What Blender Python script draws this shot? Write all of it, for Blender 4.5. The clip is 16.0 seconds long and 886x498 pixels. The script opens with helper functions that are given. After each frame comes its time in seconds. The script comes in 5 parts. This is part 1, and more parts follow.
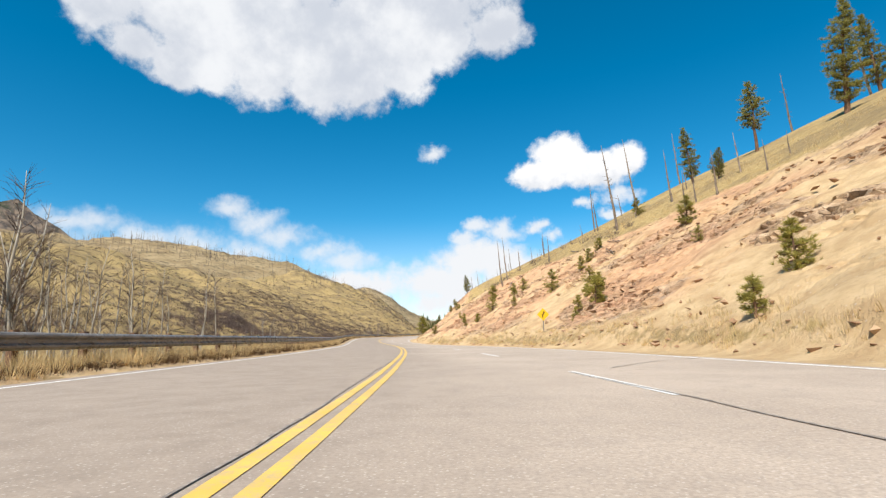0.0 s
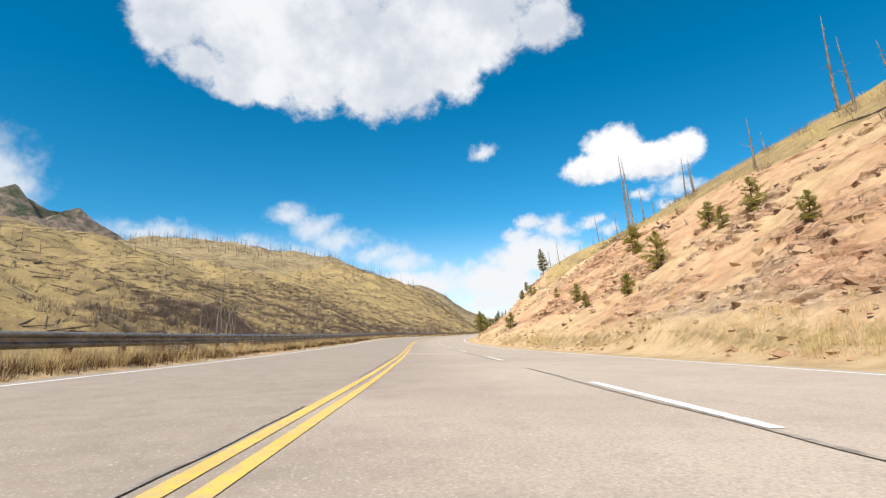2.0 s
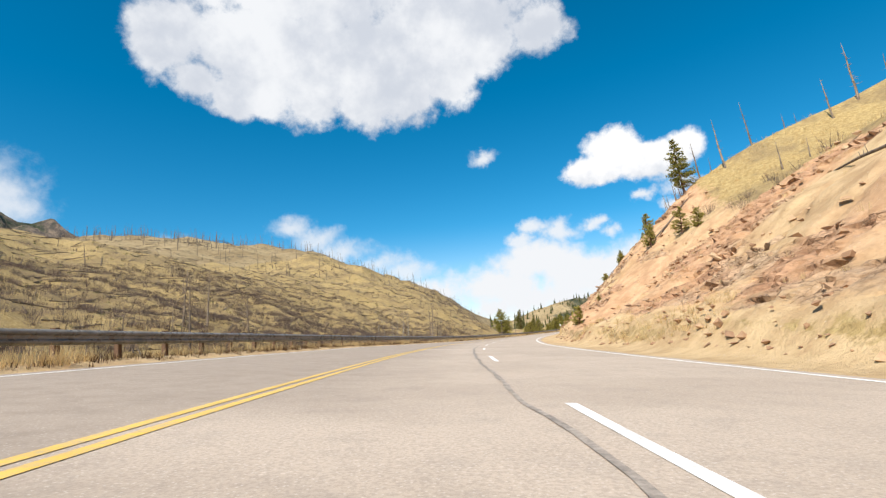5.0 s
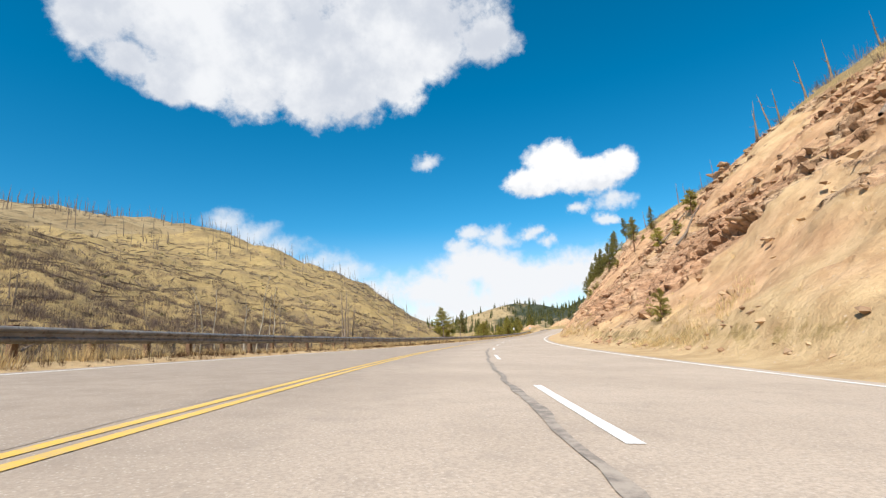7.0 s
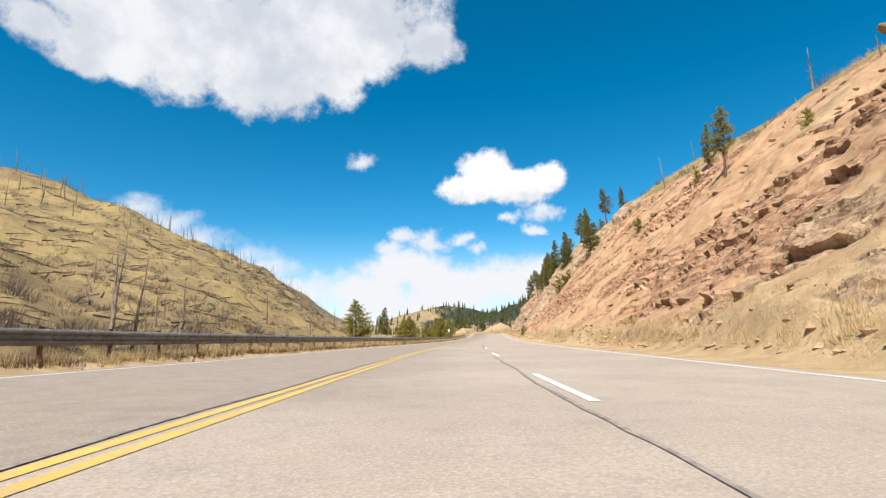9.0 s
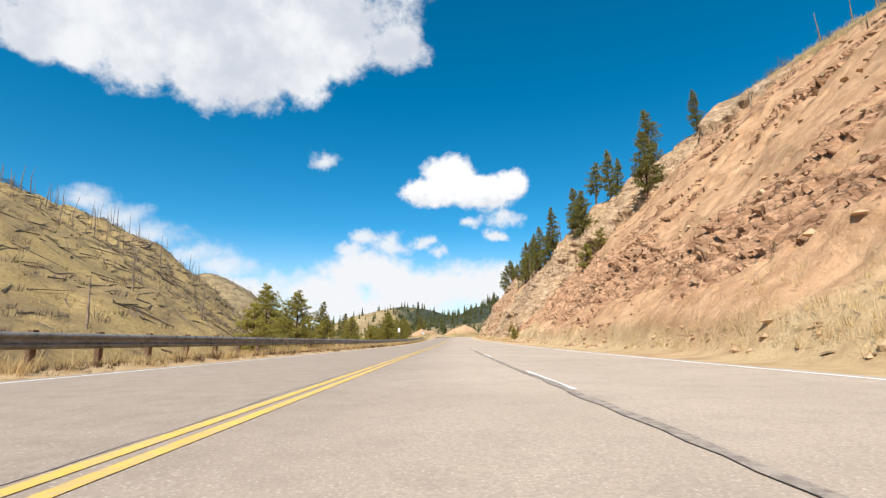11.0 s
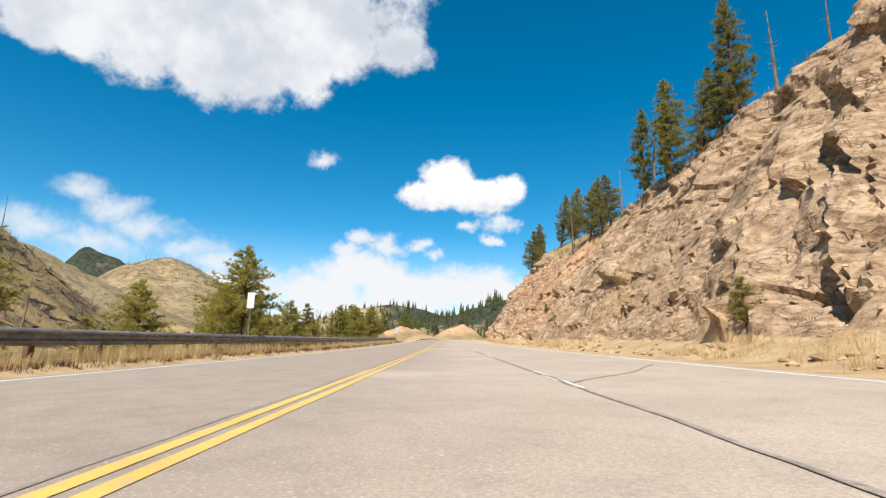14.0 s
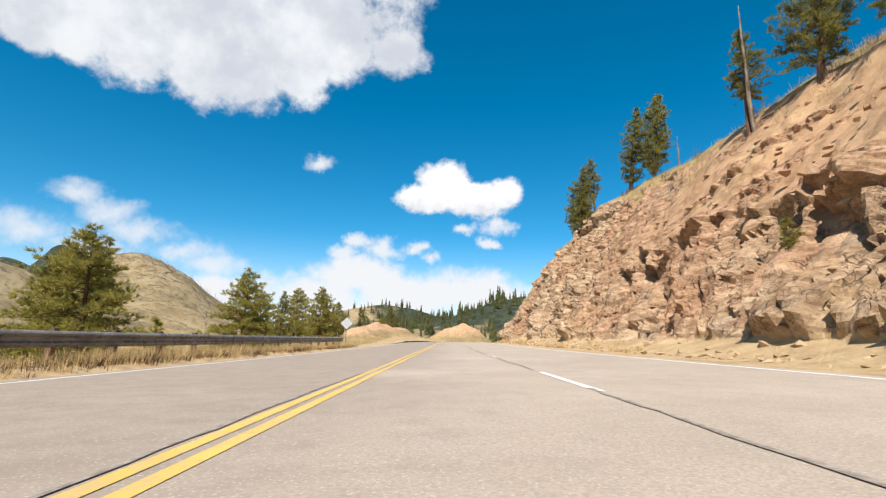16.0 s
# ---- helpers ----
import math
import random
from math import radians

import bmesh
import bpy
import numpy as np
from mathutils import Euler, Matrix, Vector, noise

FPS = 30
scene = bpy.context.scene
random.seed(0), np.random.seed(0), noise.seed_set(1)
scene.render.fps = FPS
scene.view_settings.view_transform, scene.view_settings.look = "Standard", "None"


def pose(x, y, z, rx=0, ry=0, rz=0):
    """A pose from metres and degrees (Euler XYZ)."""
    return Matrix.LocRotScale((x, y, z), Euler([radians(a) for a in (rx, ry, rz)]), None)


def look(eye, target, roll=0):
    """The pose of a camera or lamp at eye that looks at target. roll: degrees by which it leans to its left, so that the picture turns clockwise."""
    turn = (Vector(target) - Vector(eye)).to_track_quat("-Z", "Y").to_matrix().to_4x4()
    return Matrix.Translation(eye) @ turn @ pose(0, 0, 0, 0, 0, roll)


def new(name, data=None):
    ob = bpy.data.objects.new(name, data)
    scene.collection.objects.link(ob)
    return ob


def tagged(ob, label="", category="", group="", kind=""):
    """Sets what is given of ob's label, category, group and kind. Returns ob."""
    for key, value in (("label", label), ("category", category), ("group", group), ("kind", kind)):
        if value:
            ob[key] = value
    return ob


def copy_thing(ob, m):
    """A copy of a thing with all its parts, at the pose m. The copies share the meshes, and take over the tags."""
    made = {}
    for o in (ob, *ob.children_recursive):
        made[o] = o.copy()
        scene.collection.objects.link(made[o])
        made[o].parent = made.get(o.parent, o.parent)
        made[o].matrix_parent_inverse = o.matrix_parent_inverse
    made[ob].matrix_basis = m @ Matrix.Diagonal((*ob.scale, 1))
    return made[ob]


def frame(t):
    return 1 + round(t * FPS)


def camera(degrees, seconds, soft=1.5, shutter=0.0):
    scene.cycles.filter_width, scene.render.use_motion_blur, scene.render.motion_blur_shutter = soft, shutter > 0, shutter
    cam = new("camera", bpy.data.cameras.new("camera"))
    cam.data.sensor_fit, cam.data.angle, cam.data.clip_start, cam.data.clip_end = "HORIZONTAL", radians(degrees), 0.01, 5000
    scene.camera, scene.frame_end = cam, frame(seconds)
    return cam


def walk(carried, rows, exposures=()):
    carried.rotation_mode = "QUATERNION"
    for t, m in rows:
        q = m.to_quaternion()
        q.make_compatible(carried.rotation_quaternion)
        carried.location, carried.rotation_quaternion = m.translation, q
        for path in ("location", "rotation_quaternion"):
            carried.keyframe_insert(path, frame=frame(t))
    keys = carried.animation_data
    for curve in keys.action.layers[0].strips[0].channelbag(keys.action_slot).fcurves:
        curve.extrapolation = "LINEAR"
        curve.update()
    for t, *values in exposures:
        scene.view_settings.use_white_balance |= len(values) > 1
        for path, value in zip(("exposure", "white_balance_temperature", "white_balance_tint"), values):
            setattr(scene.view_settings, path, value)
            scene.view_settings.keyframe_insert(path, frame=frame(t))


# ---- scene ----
cam = camera(81.90, 16.0, 1.3)
ROWS = [
    (0.0, pose(0.841, 0.397, 0.585, 99.020, 1.500, -0.797)),
    (0.5, pose(0.620, 13.057, 0.359, 99.059, 1.681, 1.046)),
    (1.0, pose(0.045, 25.706, 0.133, 99.042, 1.851, 2.642)),
    (1.5, pose(-0.722, 38.318, -0.096, 99.119, 2.367, 4.172)),
    (2.0, pose(-1.818, 50.899, -0.323, 99.179, 2.464, 5.376)),
    (2.5, pose(-3.148, 63.301, -0.547, 99.266, 2.340, 6.432)),
    (3.0, pose(-4.683, 76.081, -0.753, 99.307, 2.017, 6.622)),
    (3.5, pose(-6.239, 88.506, -0.917, 99.557, 3.616, 7.048)),
    (4.0, pose(-7.846, 100.944, -1.038, 99.757, 4.501, 7.166)),
    (4.5, pose(-9.389, 113.402, -1.112, 99.904, 4.670, 6.910)),
    (5.0, pose(-10.728, 125.775, -1.142, 100.043, 4.515, 6.113)),
    (5.5, pose(-11.749, 137.950, -1.131, 100.002, 3.989, 4.723)),
    (6.0, pose(-12.396, 149.816, -1.133, 99.962, 3.563, 2.850)),
    (6.5, pose(-12.661, 161.364, -1.155, 100.015, 3.377, 0.524)),
    (7.0, pose(-12.517, 172.086, -1.179, 99.970, 2.934, -1.038)),
    (7.5, pose(-12.022, 183.353, -1.203, 99.967, 2.247, -3.151)),
    (8.0, pose(-11.077, 195.401, -1.234, 99.895, 1.681, -5.464)),
    (8.5, pose(-9.687, 207.017, -1.265, 99.955, 1.481, -7.462)),
    (9.0, pose(-7.996, 218.360, -1.279, 100.019, 1.003, -9.289)),
    (9.5, pose(-5.946, 229.817, -1.274, 100.120, 0.574, -10.833)),
    (10.0, pose(-3.576, 241.387, -1.259, 100.205, 0.398, -12.092)),
    (10.5, pose(-0.956, 253.017, -1.242, 100.284, 0.295, -13.086)),
    (11.0, pose(1.843, 264.660, -1.220, 100.361, 0.119, -13.824)),
    (11.5, pose(4.748, 276.271, -1.192, 100.439, -0.159, -14.355)),
    (12.0, pose(7.722, 287.854, -1.153, 100.502, -0.564, -14.760)),
    (12.5, pose(10.781, 299.501, -1.101, 100.576, -1.332, -14.930)),
    (13.0, pose(13.975, 311.236, -1.034, 100.547, -0.862, -14.829)),
    (13.5, pose(17.149, 323.043, -0.954, 100.580, -1.358, -14.707)),
    (14.0, pose(20.255, 335.032, -0.863, 100.730, -1.823, -14.637)),
    (14.5, pose(23.399, 347.072, -0.766, 100.745, -2.065, -14.693)),
    (15.0, pose(26.424, 358.829, -0.661, 100.769, -2.125, -14.888)),
    (15.5, pose(29.643, 370.655, -0.537, 100.838, -1.571, -14.913)),
    (16.0, pose(32.913, 382.732, -0.388, 101.077, -1.642, -14.989)),
]

SKY_STRENGTH, SKY_VALUE, SUN_POWER = 0.09, 1.28, 5.0
CLOUD_LIT, CLOUD_DIM = (7.55, 7.7, 7.95), (5.4, 5.75, 6.4)
walk(cam, ROWS)

# ---------------------------------------------------------------- sky, sun
SUN_UP, SUN_BACK = 50.0, 209.0       # elevation; compass turn of the sun, clockwise from straight ahead
world = bpy.data.worlds.new("sky")
scene.world = world
world.use_nodes = True
wn, wl = world.node_tree.nodes, world.node_tree.links
wn.clear()


def wnode(kind, **kw):
    n = wn.new(kind)
    for key, value in kw.items():
        if key == "operation":
            n.operation = value
        elif key == "sky_type":
            n.sky_type = value
    return n


def wmath(op, a, b=None, clamp=False):
    n = wn.new("ShaderNodeMath")
    n.operation, n.use_clamp = op, clamp
    for i, v in enumerate((a, b)):
        if v is None:
            continue
        if isinstance(v, (int, float)):
            n.inputs[i].default_value = v
        else:
            wl.new(v, n.inputs[i])
    return n.outputs[0]


def wstep(v, low, high):
    n = wn.new("ShaderNodeMapRange")
    n.interpolation_type = "SMOOTHSTEP"
    wl.new(v, n.inputs["Value"])
    n.inputs["From Min"].default_value, n.inputs["From Max"].default_value = low, high
    return n.outputs["Result"]


def wnoise(vector, scale, detail, rough_=0.55):
    n = wn.new("ShaderNodeTexNoise")
    wl.new(vector, n.inputs["Vector"])
    n.inputs["Scale"].default_value, n.inputs["Detail"].default_value, n.inputs["Roughness"].default_value = scale, detail, rough_
    return n.outputs["Fac"]


def wmix(f, a, b):
    n = wn.new("ShaderNodeMix")
    n.data_type = "RGBA"
    if isinstance(f, float):
        n.inputs[0].default_value = f
    else:
        wl.new(f, n.inputs[0])
    for socket, v in ((n.inputs[6], a), (n.inputs[7], b)):
        if isinstance(v, tuple):
            socket.default_value = (*v, 1)
        else:
            wl.new(v, socket)
    return n.outputs[2]


sky = wn.new("ShaderNodeTexSky")
sky.sky_type = "NISHITA"
sky.sun_disc = False
sky.sun_elevation, sky.sun_rotation = radians(SUN_UP), radians(SUN_BACK)
sky.altitude, sky.air_density, sky.dust_density, sky.ozone_density = 2300, 1.0, 0.2, 2.5
hue = wn.new("ShaderNodeHueSaturation")
hue.inputs["Hue"].default_value, hue.inputs["Saturation"].default_value, hue.inputs["Value"].default_value = 0.482, 1.42, SKY_VALUE
wl.new(sky.outputs["Color"], hue.inputs["Color"])
coord = wn.new("ShaderNodeTexCoord").outputs["Generated"]
axes = wn.new("ShaderNodeSeparateXYZ")
wl.new(coord, axes.inputs[0])
azim = smooth_a = wmath("MULTIPLY", wmath("ARCTAN2", wmath("MULTIPLY", axes.outputs[0], -1.0), axes.outputs[1]), 57.2958)
elev = smooth_e = wmath("MULTIPLY", wmath("ARCSINE", axes.outputs[2]), 57.2958)
billow = wmath("SUBTRACT", wnoise(coord, 9.0, 10.0, 0.6), 0.5)
fray = wmath("SUBTRACT", wnoise(coord, 34.0, 8.0, 0.62), 0.5)


stray_a = wmath("ADD", azim, wmath("MULTIPLY", wmath("SUBTRACT", wnoise(coord, 16.0, 6.0, 0.6), 0.5), 5.5))
stray_e = wmath("ADD", elev, wmath("MULTIPLY", wmath("SUBTRACT", wnoise(coord, 21.0, 6.0, 0.6), 0.5), 3.2))


def cloud_field(puffs, torn=False):
    """How deep a direction lies in a heap of puffs, each (turn, height, half width, half height) in degrees."""
    field = None
    azim, elev = (stray_a, stray_e) if torn else (smooth_a, smooth_e)
    for a, e, ra, re in puffs:
        x = wmath("DIVIDE", wmath("SUBTRACT", azim, a), ra)
        y = wmath("DIVIDE", wmath("SUBTRACT", elev, e), re)
        f = wmath("SUBTRACT", 1.0, wmath("SQRT", wmath("ADD", wmath("MULTIPLY", x, x), wmath("MULTIPLY", y, y))))
        field = f if field is None else wmath("SMOOTH_MAX", field, f)
        if field.node.operation == "SMOOTH_MAX":
            field.node.inputs[2].default_value = 0.25
    return field


BIG = [(31.8, 27.6, 3.4, 2.5), (27.7, 26.6, 3.4, 3.0), (24.3, 27.2, 4.0, 3.5), (18.8, 27.3, 4.8, 4.5), (13.2, 27.2, 5.3, 4.7), (8.0, 27.6, 5.3, 4.4), (3.3, 29.1, 4.9, 4.8),
       (-2.1, 31.1, 5.0, 3.9), (-7.9, 31.6, 4.6, 3.1), (14.0, 31.0, 20.0, 5.5), (22.0, 31.0, 16.0, 6.0), (2.0, 34.0, 14.0, 5.0), (34.0, 31.5, 5.0, 4.5), (19.5, 38.0, 24.0, 6.5), (-1.7, 39.6, 14.0, 4.6)]
HEAP = [(-12.3, 16.6, 3.9, 1.9), (-14.8, 18.4, 3.7, 3.0), (-18.8, 16.8, 4.6, 2.4), (-21.8, 17.2, 2.6, 2.1)]
BITS = [(-0.2, 19.6, 2.5, 1.1), (-21.0, 13.8, 2.6, 1.2), (-16.9, 13.1, 1.5, 0.8), (-19.6, 11.9, 1.5, 0.8), (-5.0, 11.4, 2.2, 1.3), (-7.9, 10.6, 2.6, 1.5), (-11.2, 11.0, 1.9, 1.0),
        (-3.4, 10.1, 1.9, 1.2), (-13.1, 10.0, 1.9, 1.0)]
LOW = [(-5.3, 7.4, 7.0, 2.4), (-10.4, 5.6, 8.2, 3.0), (-0.3, 5.1, 7.6, 2.9), (-15.5, 6.1, 7.2, 3.4), (-19.5, 5.4, 8.0, 3.4), (-4.1, 3.5, 11.1, 2.4), (8.0, 5.0, 7.5, 2.2)]
WISP = [(22.3, 13.2, 2.4, 1.2), (19.3, 11.9, 3.2, 1.5), (16.1, 10.4, 3.8, 1.6), (12.8, 8.8, 3.5, 1.4), (9.3, 7.5, 3.6, 1.4), (25.0, 9.6, 3.8, 1.7), (20.5, 8.4, 4.4, 1.6), (29.5, 9.4, 4.2, 1.5),
        (36.0, 10.8, 4.8, 1.5), (47.5, 14.6, 4.5, 4.0), (40.0, 8.0, 9.0, 3.0)]
ELSEWHERE = [(95.0, 25.0, 22.0, 8.0), (-80.0, 30.0, 18.0, 7.0), (150.0, 22.0, 20.0, 7.0), (-140.0, 14.0, 16.0, 5.0), (-62.0, 8.0, 14.0, 4.0)]


def cloud_cover(puffs, rag, lump, low, high, torn=False):
    f = wmath("ADD", cloud_field(puffs, torn), wmath("ADD", wmath("MULTIPLY", billow, lump), wmath("MULTIPLY", fray, rag)))
    return wstep(f, low, high)


thick = wmath("MAXIMUM", cloud_cover(BIG, 0.7, 1.25, 0.0, 0.42), cloud_cover(ELSEWHERE, 0.4, 1.2, 0.1, 0.4))
heaped = cloud_cover(HEAP, 0.7, 0.85, 0.04, 0.36)
thin = wmath("MAXIMUM", wmath("MULTIPLY", cloud_cover(BITS, 1.1, 1.0, -0.05, 0.9, True), 0.9), wmath("MAXIMUM", cloud_cover(LOW, 0.7, 1.8, -0.05, 0.6), wmath("MULTIPLY", cloud_cover(WISP, 1.0, 1.4, -0.25, 1.05, True), 0.8)))
haze = wmath("MULTIPLY", wmath("SUBTRACT", 1.0, wstep(elev, -1.0, 13.0)), 0.55)
puff_tone = wstep(wmath("ADD", wnoise(coord, 7.0, 8.0, 0.55), wmath("MULTIPLY", fray, 0.12)), 0.36, 0.62)
cloud_tone = wmix(puff_tone, CLOUD_DIM, CLOUD_LIT)
all_sky = wmix(haze, hue.outputs["Color"], CLOUD_LIT)
all_sky = wmix(thin, all_sky, CLOUD_LIT)
all_sky = wmix(thick, all_sky, cloud_tone)
all_sky = wmix(heaped, all_sky, wmix(wstep(wmath("ADD", elev, wmath("MULTIPLY", fray, 6.0)), 14.6, 17.2), (6.6, 6.85, 7.3), (8.5, 8.5, 8.6)))
back = wn.new("ShaderNodeBackground")
back.inputs["Strength"].default_value = SKY_STRENGTH
wl.new(all_sky, back.inputs["Color"])
wl.new(back.outputs[0], wn.new("ShaderNodeOutputWorld").inputs["Surface"])

sun = new("sun", bpy.data.lights.new("sun", "SUN"))
sun.data.energy, sun.data.angle, sun.data.color = SUN_POWER, radians(0.5), (1.0, 0.94, 0.85)
_az, _el = radians(SUN_BACK), radians(SUN_UP)
sun.matrix_world = look((0, 0, 50), (-50 * math.sin(_az) * math.cos(_el), -50 * math.cos(_az) * math.cos(_el), 50 - 50 * math.sin(_el)))
scene.view_settings.exposure = 0.42


# ---------------------------------------------------------------- road line
S0, S1 = -90, 760
KNOTS = [-10 + 35.0 * i for i in range(21)]
BEND = [2.34, 2.23, 1.576, -0.311, -2.514, -3.342, -2.992, -1.806, -0.737, -0.175, 0.099,
        -0.005, -0.242, -0.069, -1.5, -8.0, -9.0, -8.0, -5.0, -4.0, -4.0]          # curvature per km, left positive
GRADE = [-1.761, -1.768, -1.706, -0.774, 0.19, -0.383, -0.495, 0.021, 0.149, 0.439, 0.752,
         1.018, 1.693, 2.132, 2.101, 1.2, 0.2, -0.5, -1.0, -1.0, -1.0]             # per cent
BANK = [-0.105, 0.489, 1.555, 3.103, 3.995, 3.568, 1.853, 0.185, -0.636, -1.317, -2.177,
        -2.322, -2.336, -2.327, -1.712, -0.5, 0.5, 0.5, 0.5, 0.5, 0.5]             # degrees, right side down
RS = np.arange(S0, S1 + 1.0, 1.0)


def sums(v):
    return np.concatenate([[0.0], np.cumsum((v[1:] + v[:-1]) / 2)])


R_TURN = sums(np.interp(RS, KNOTS, BEND) * 1e-3)
R_TURN -= np.interp(0, RS, R_TURN)
R_X, R_Y, R_Z = sums(-np.sin(R_TURN)), sums(np.cos(R_TURN)), sums(np.interp(RS, KNOTS, GRADE) * 1e-2)
R_X -= np.interp(0, RS, R_X)
R_Y -= np.interp(0, RS, R_Y)
R_Z -= np.interp(0, RS, R_Z)
R_BANK = np.tan(np.radians(np.interp(RS, KNOTS, BANK)))


def on_road(s, d, up=0.0):
    """World places at s metres along the road, d metres to the right of its yellow line, up metres over its line."""
    s, d = np.asarray(s, float), np.asarray(d, float)
    a = np.interp(s, RS, R_TURN)
    return np.stack(np.broadcast_arrays(np.interp(s, RS, R_X) + np.cos(a) * d, np.interp(s, RS, R_Y) + np.sin(a) * d,
                                        np.interp(s, RS, R_Z) + up), -1)


def paved(s, d):
    """Height of the banked pavement over the road's line."""
    return -np.interp(s, RS, R_BANK) * d


def turn_at(s):
    return math.degrees(np.interp(s, RS, R_TURN))


# ---------------------------------------------------------------- noise
def dice(ix, iy, seed=0):
    h = np.sin(ix * 127.1 + iy * 311.7 + seed * 74.7) * 43758.5453
    return h - np.floor(h)


def smooth_noise(x, y, seed=0):
    ix, iy = np.floor(x), np.floor(y)
    fx, fy = x - ix, y - iy
    fx, fy = fx * fx * (3 - 2 * fx), fy * fy * (3 - 2 * fy)
    a, b = dice(ix, iy, seed), dice(ix + 1, iy, seed)
    c, d = dice(ix, iy + 1, seed), dice(ix + 1, iy + 1, seed)
    return (a + (b - a) * fx) * (1 - fy) + (c + (d - c) * fx) * fy - 0.5


def rough(x, y, octaves=4, seed=0):
    total, size = 0.0, 1.0
    for k in range(octaves):
        total = total + smooth_noise(x / size, y / size, seed + k) * size
        size *= 0.5
    return total


def blocks(x, y, seed=0):
    """Broken rock: every cell has its own step out of the face and its own tilt; also the distance to the cell's border."""
    ix, iy = np.floor(x), np.floor(y)
    best, second, out = np.full(x.shape, 9.0), np.full(x.shape, 9.0), np.zeros(x.shape)
    for i in (-1, 0, 1):
        for j in (-1, 0, 1):
            cx, cy = ix + i, iy + j
            px, py = cx + 0.15 + 0.7 * dice(cx, cy, seed), cy + 0.15 + 0.7 * dice(cx, cy, seed + 1)
            d = (x - px) ** 2 + (y - py) ** 2
            step = dice(cx, cy, seed + 2) - 0.5 + (x - px) * (dice(cx, cy, seed + 3) - 0.5) * 1.1 + (y - py) * (dice(cx, cy, seed + 4) - 0.8) * 1.1
            near = d < best
            second = np.where(near, best, np.minimum(second, d))
            out = np.where(near, step, out)
            best = np.where(near, d, best)
    return out, np.sqrt(second) - np.sqrt(best)


def facets(x, y, lean, size, long, seed):
    """Flat facets that meet in sharp creases: heights on a slanted lattice, joined by plane triangles."""
    c, k = math.cos(radians(lean)), math.sin(radians(lean))
    a, b = (x * c + y * k) / size, (y * c - x * k) / (size * long)
    ia, ib = np.floor(a), np.floor(b)
    fa, fb = a - ia, b - ib
    flip = dice(ia, ib, seed + 5) > 0.5
    h00, h10, h01, h11 = (dice(ia + i, ib + j, seed) - 0.5 for i, j in ((0, 0), (1, 0), (0, 1), (1, 1)))
    one = np.where(fa > fb, h00 + (h10 - h00) * fa + (h11 - h10) * fb, h00 + (h01 - h00) * fb + (h11 - h01) * fa)
    two = np.where(fa + fb < 1, h00 + (h10 - h00) * fa + (h01 - h00) * fb, h11 + (h01 - h11) * (1 - fa) + (h10 - h11) * (1 - fb))
    return np.where(flip, two, one)


def jointed(x, y, lean, size, long, seed):
    """Jointed rock: rows of long blocks that lean by so many degrees, each with its own step and tilt; also the distance to its joints."""
    c, k = math.cos(radians(lean)), math.sin(radians(lean))
    a, b = (x * c + y * k) / size, (y * c - x * k) / (size * long)
    a = a + 1.0 * smooth_noise(a * 0.45, b * 0.4, seed + 9)
    row = np.floor(a)
    b = b * (0.75 + 0.6 * dice(row, row * 0, seed + 4)) + 7 * dice(row, row * 0, seed)
    col = np.floor(b)
    fa, fb = a - row, b - col
    out = dice(row, col, seed + 1) - 0.5 + 1.3 * (dice(row, col, seed + 2) - 0.5) * (fa - 0.5) + 1.5 * (dice(row, col, seed + 3) - 0.35) * (fb - 0.5)
    return out, np.minimum(np.minimum(fa, 1 - fa), np.minimum(fb, 1 - fb) * long)


def ramp(x, a, b):
    t = np.clip((np.asarray(x, float) - a) / (b - a), 0, 1)
    return t * t * (3 - 2 * t)


# ---------------------------------------------------------------- shape of the land
CUT_S = [-90, 0, 60, 100, 130, 150, 172, 180, 190, 215, 236, 261, 290, 325, 345, 360, 377, 392, 420, 445, 460, 485, 500, 512, 525, 550, 760]
CUT_M = [0.62, 0.62, 0.66, 0.68, 0.66, 0.64, 0.64, 0.75, 0.98, 0.95, 0.93, 1.0, 1.1, 1.2, 1.3, 1.35, 1.4, 1.45, 1.45, 1.5, 1.5, 1.5, 1.5, 1.4, 1.2, 0.8, 0.6]   # steepness of the cut
CUT_H = [17.5, 17.5, 15.5, 15.5, 15, 13.5, 11, 13, 18, 19, 20, 20.5, 23, 28, 27, 26, 21, 18.5, 18, 18, 22.5, 27, 25.5, 18, 10, 4, 4]                               # height of the cut
NAT_M = [0.57, 0.57, 0.57, 0.57, 0.55, 0.45, 0.38, 0.33, 0.4, 0.5, 0.5, 0.48, 0.52, 0.58, 0.5, 0.5, 0.5, 0.5, 0.5, 0.48, 0.4, 0.3, 0.3, 0.3, 0.3, 0.25, 0.2]   # slope above it
ROCK_S = [-90, 0, 40, 75, 120, 160, 190, 240, 290, 320, 350, 760]
ROCK_V = [0.5, 0.5, 0.5, 0.42, 0.45, 0.4, 0.64, 0.72, 0.62, 0.66, 1.0, 1.0]
FOOT_S = [-90, 0, 60, 110, 150, 250, 330, 345, 360, 380, 400, 420, 440, 460, 520, 600, 760]
FOOT_D = [60, 52, 46, 38, 27, 25, 24, 28, 36, 43, 45, 50, 62, 95, 165, 210, 280]                                  # foot of the hill across the creek
HILL_S = [-90, 150, 250, 300, 340, 370, 420, 760]
HILL_M = [0.5, 0.46, 0.45, 0.5, 0.66, 0.8, 0.86, 0.5]                                                              # its steepness
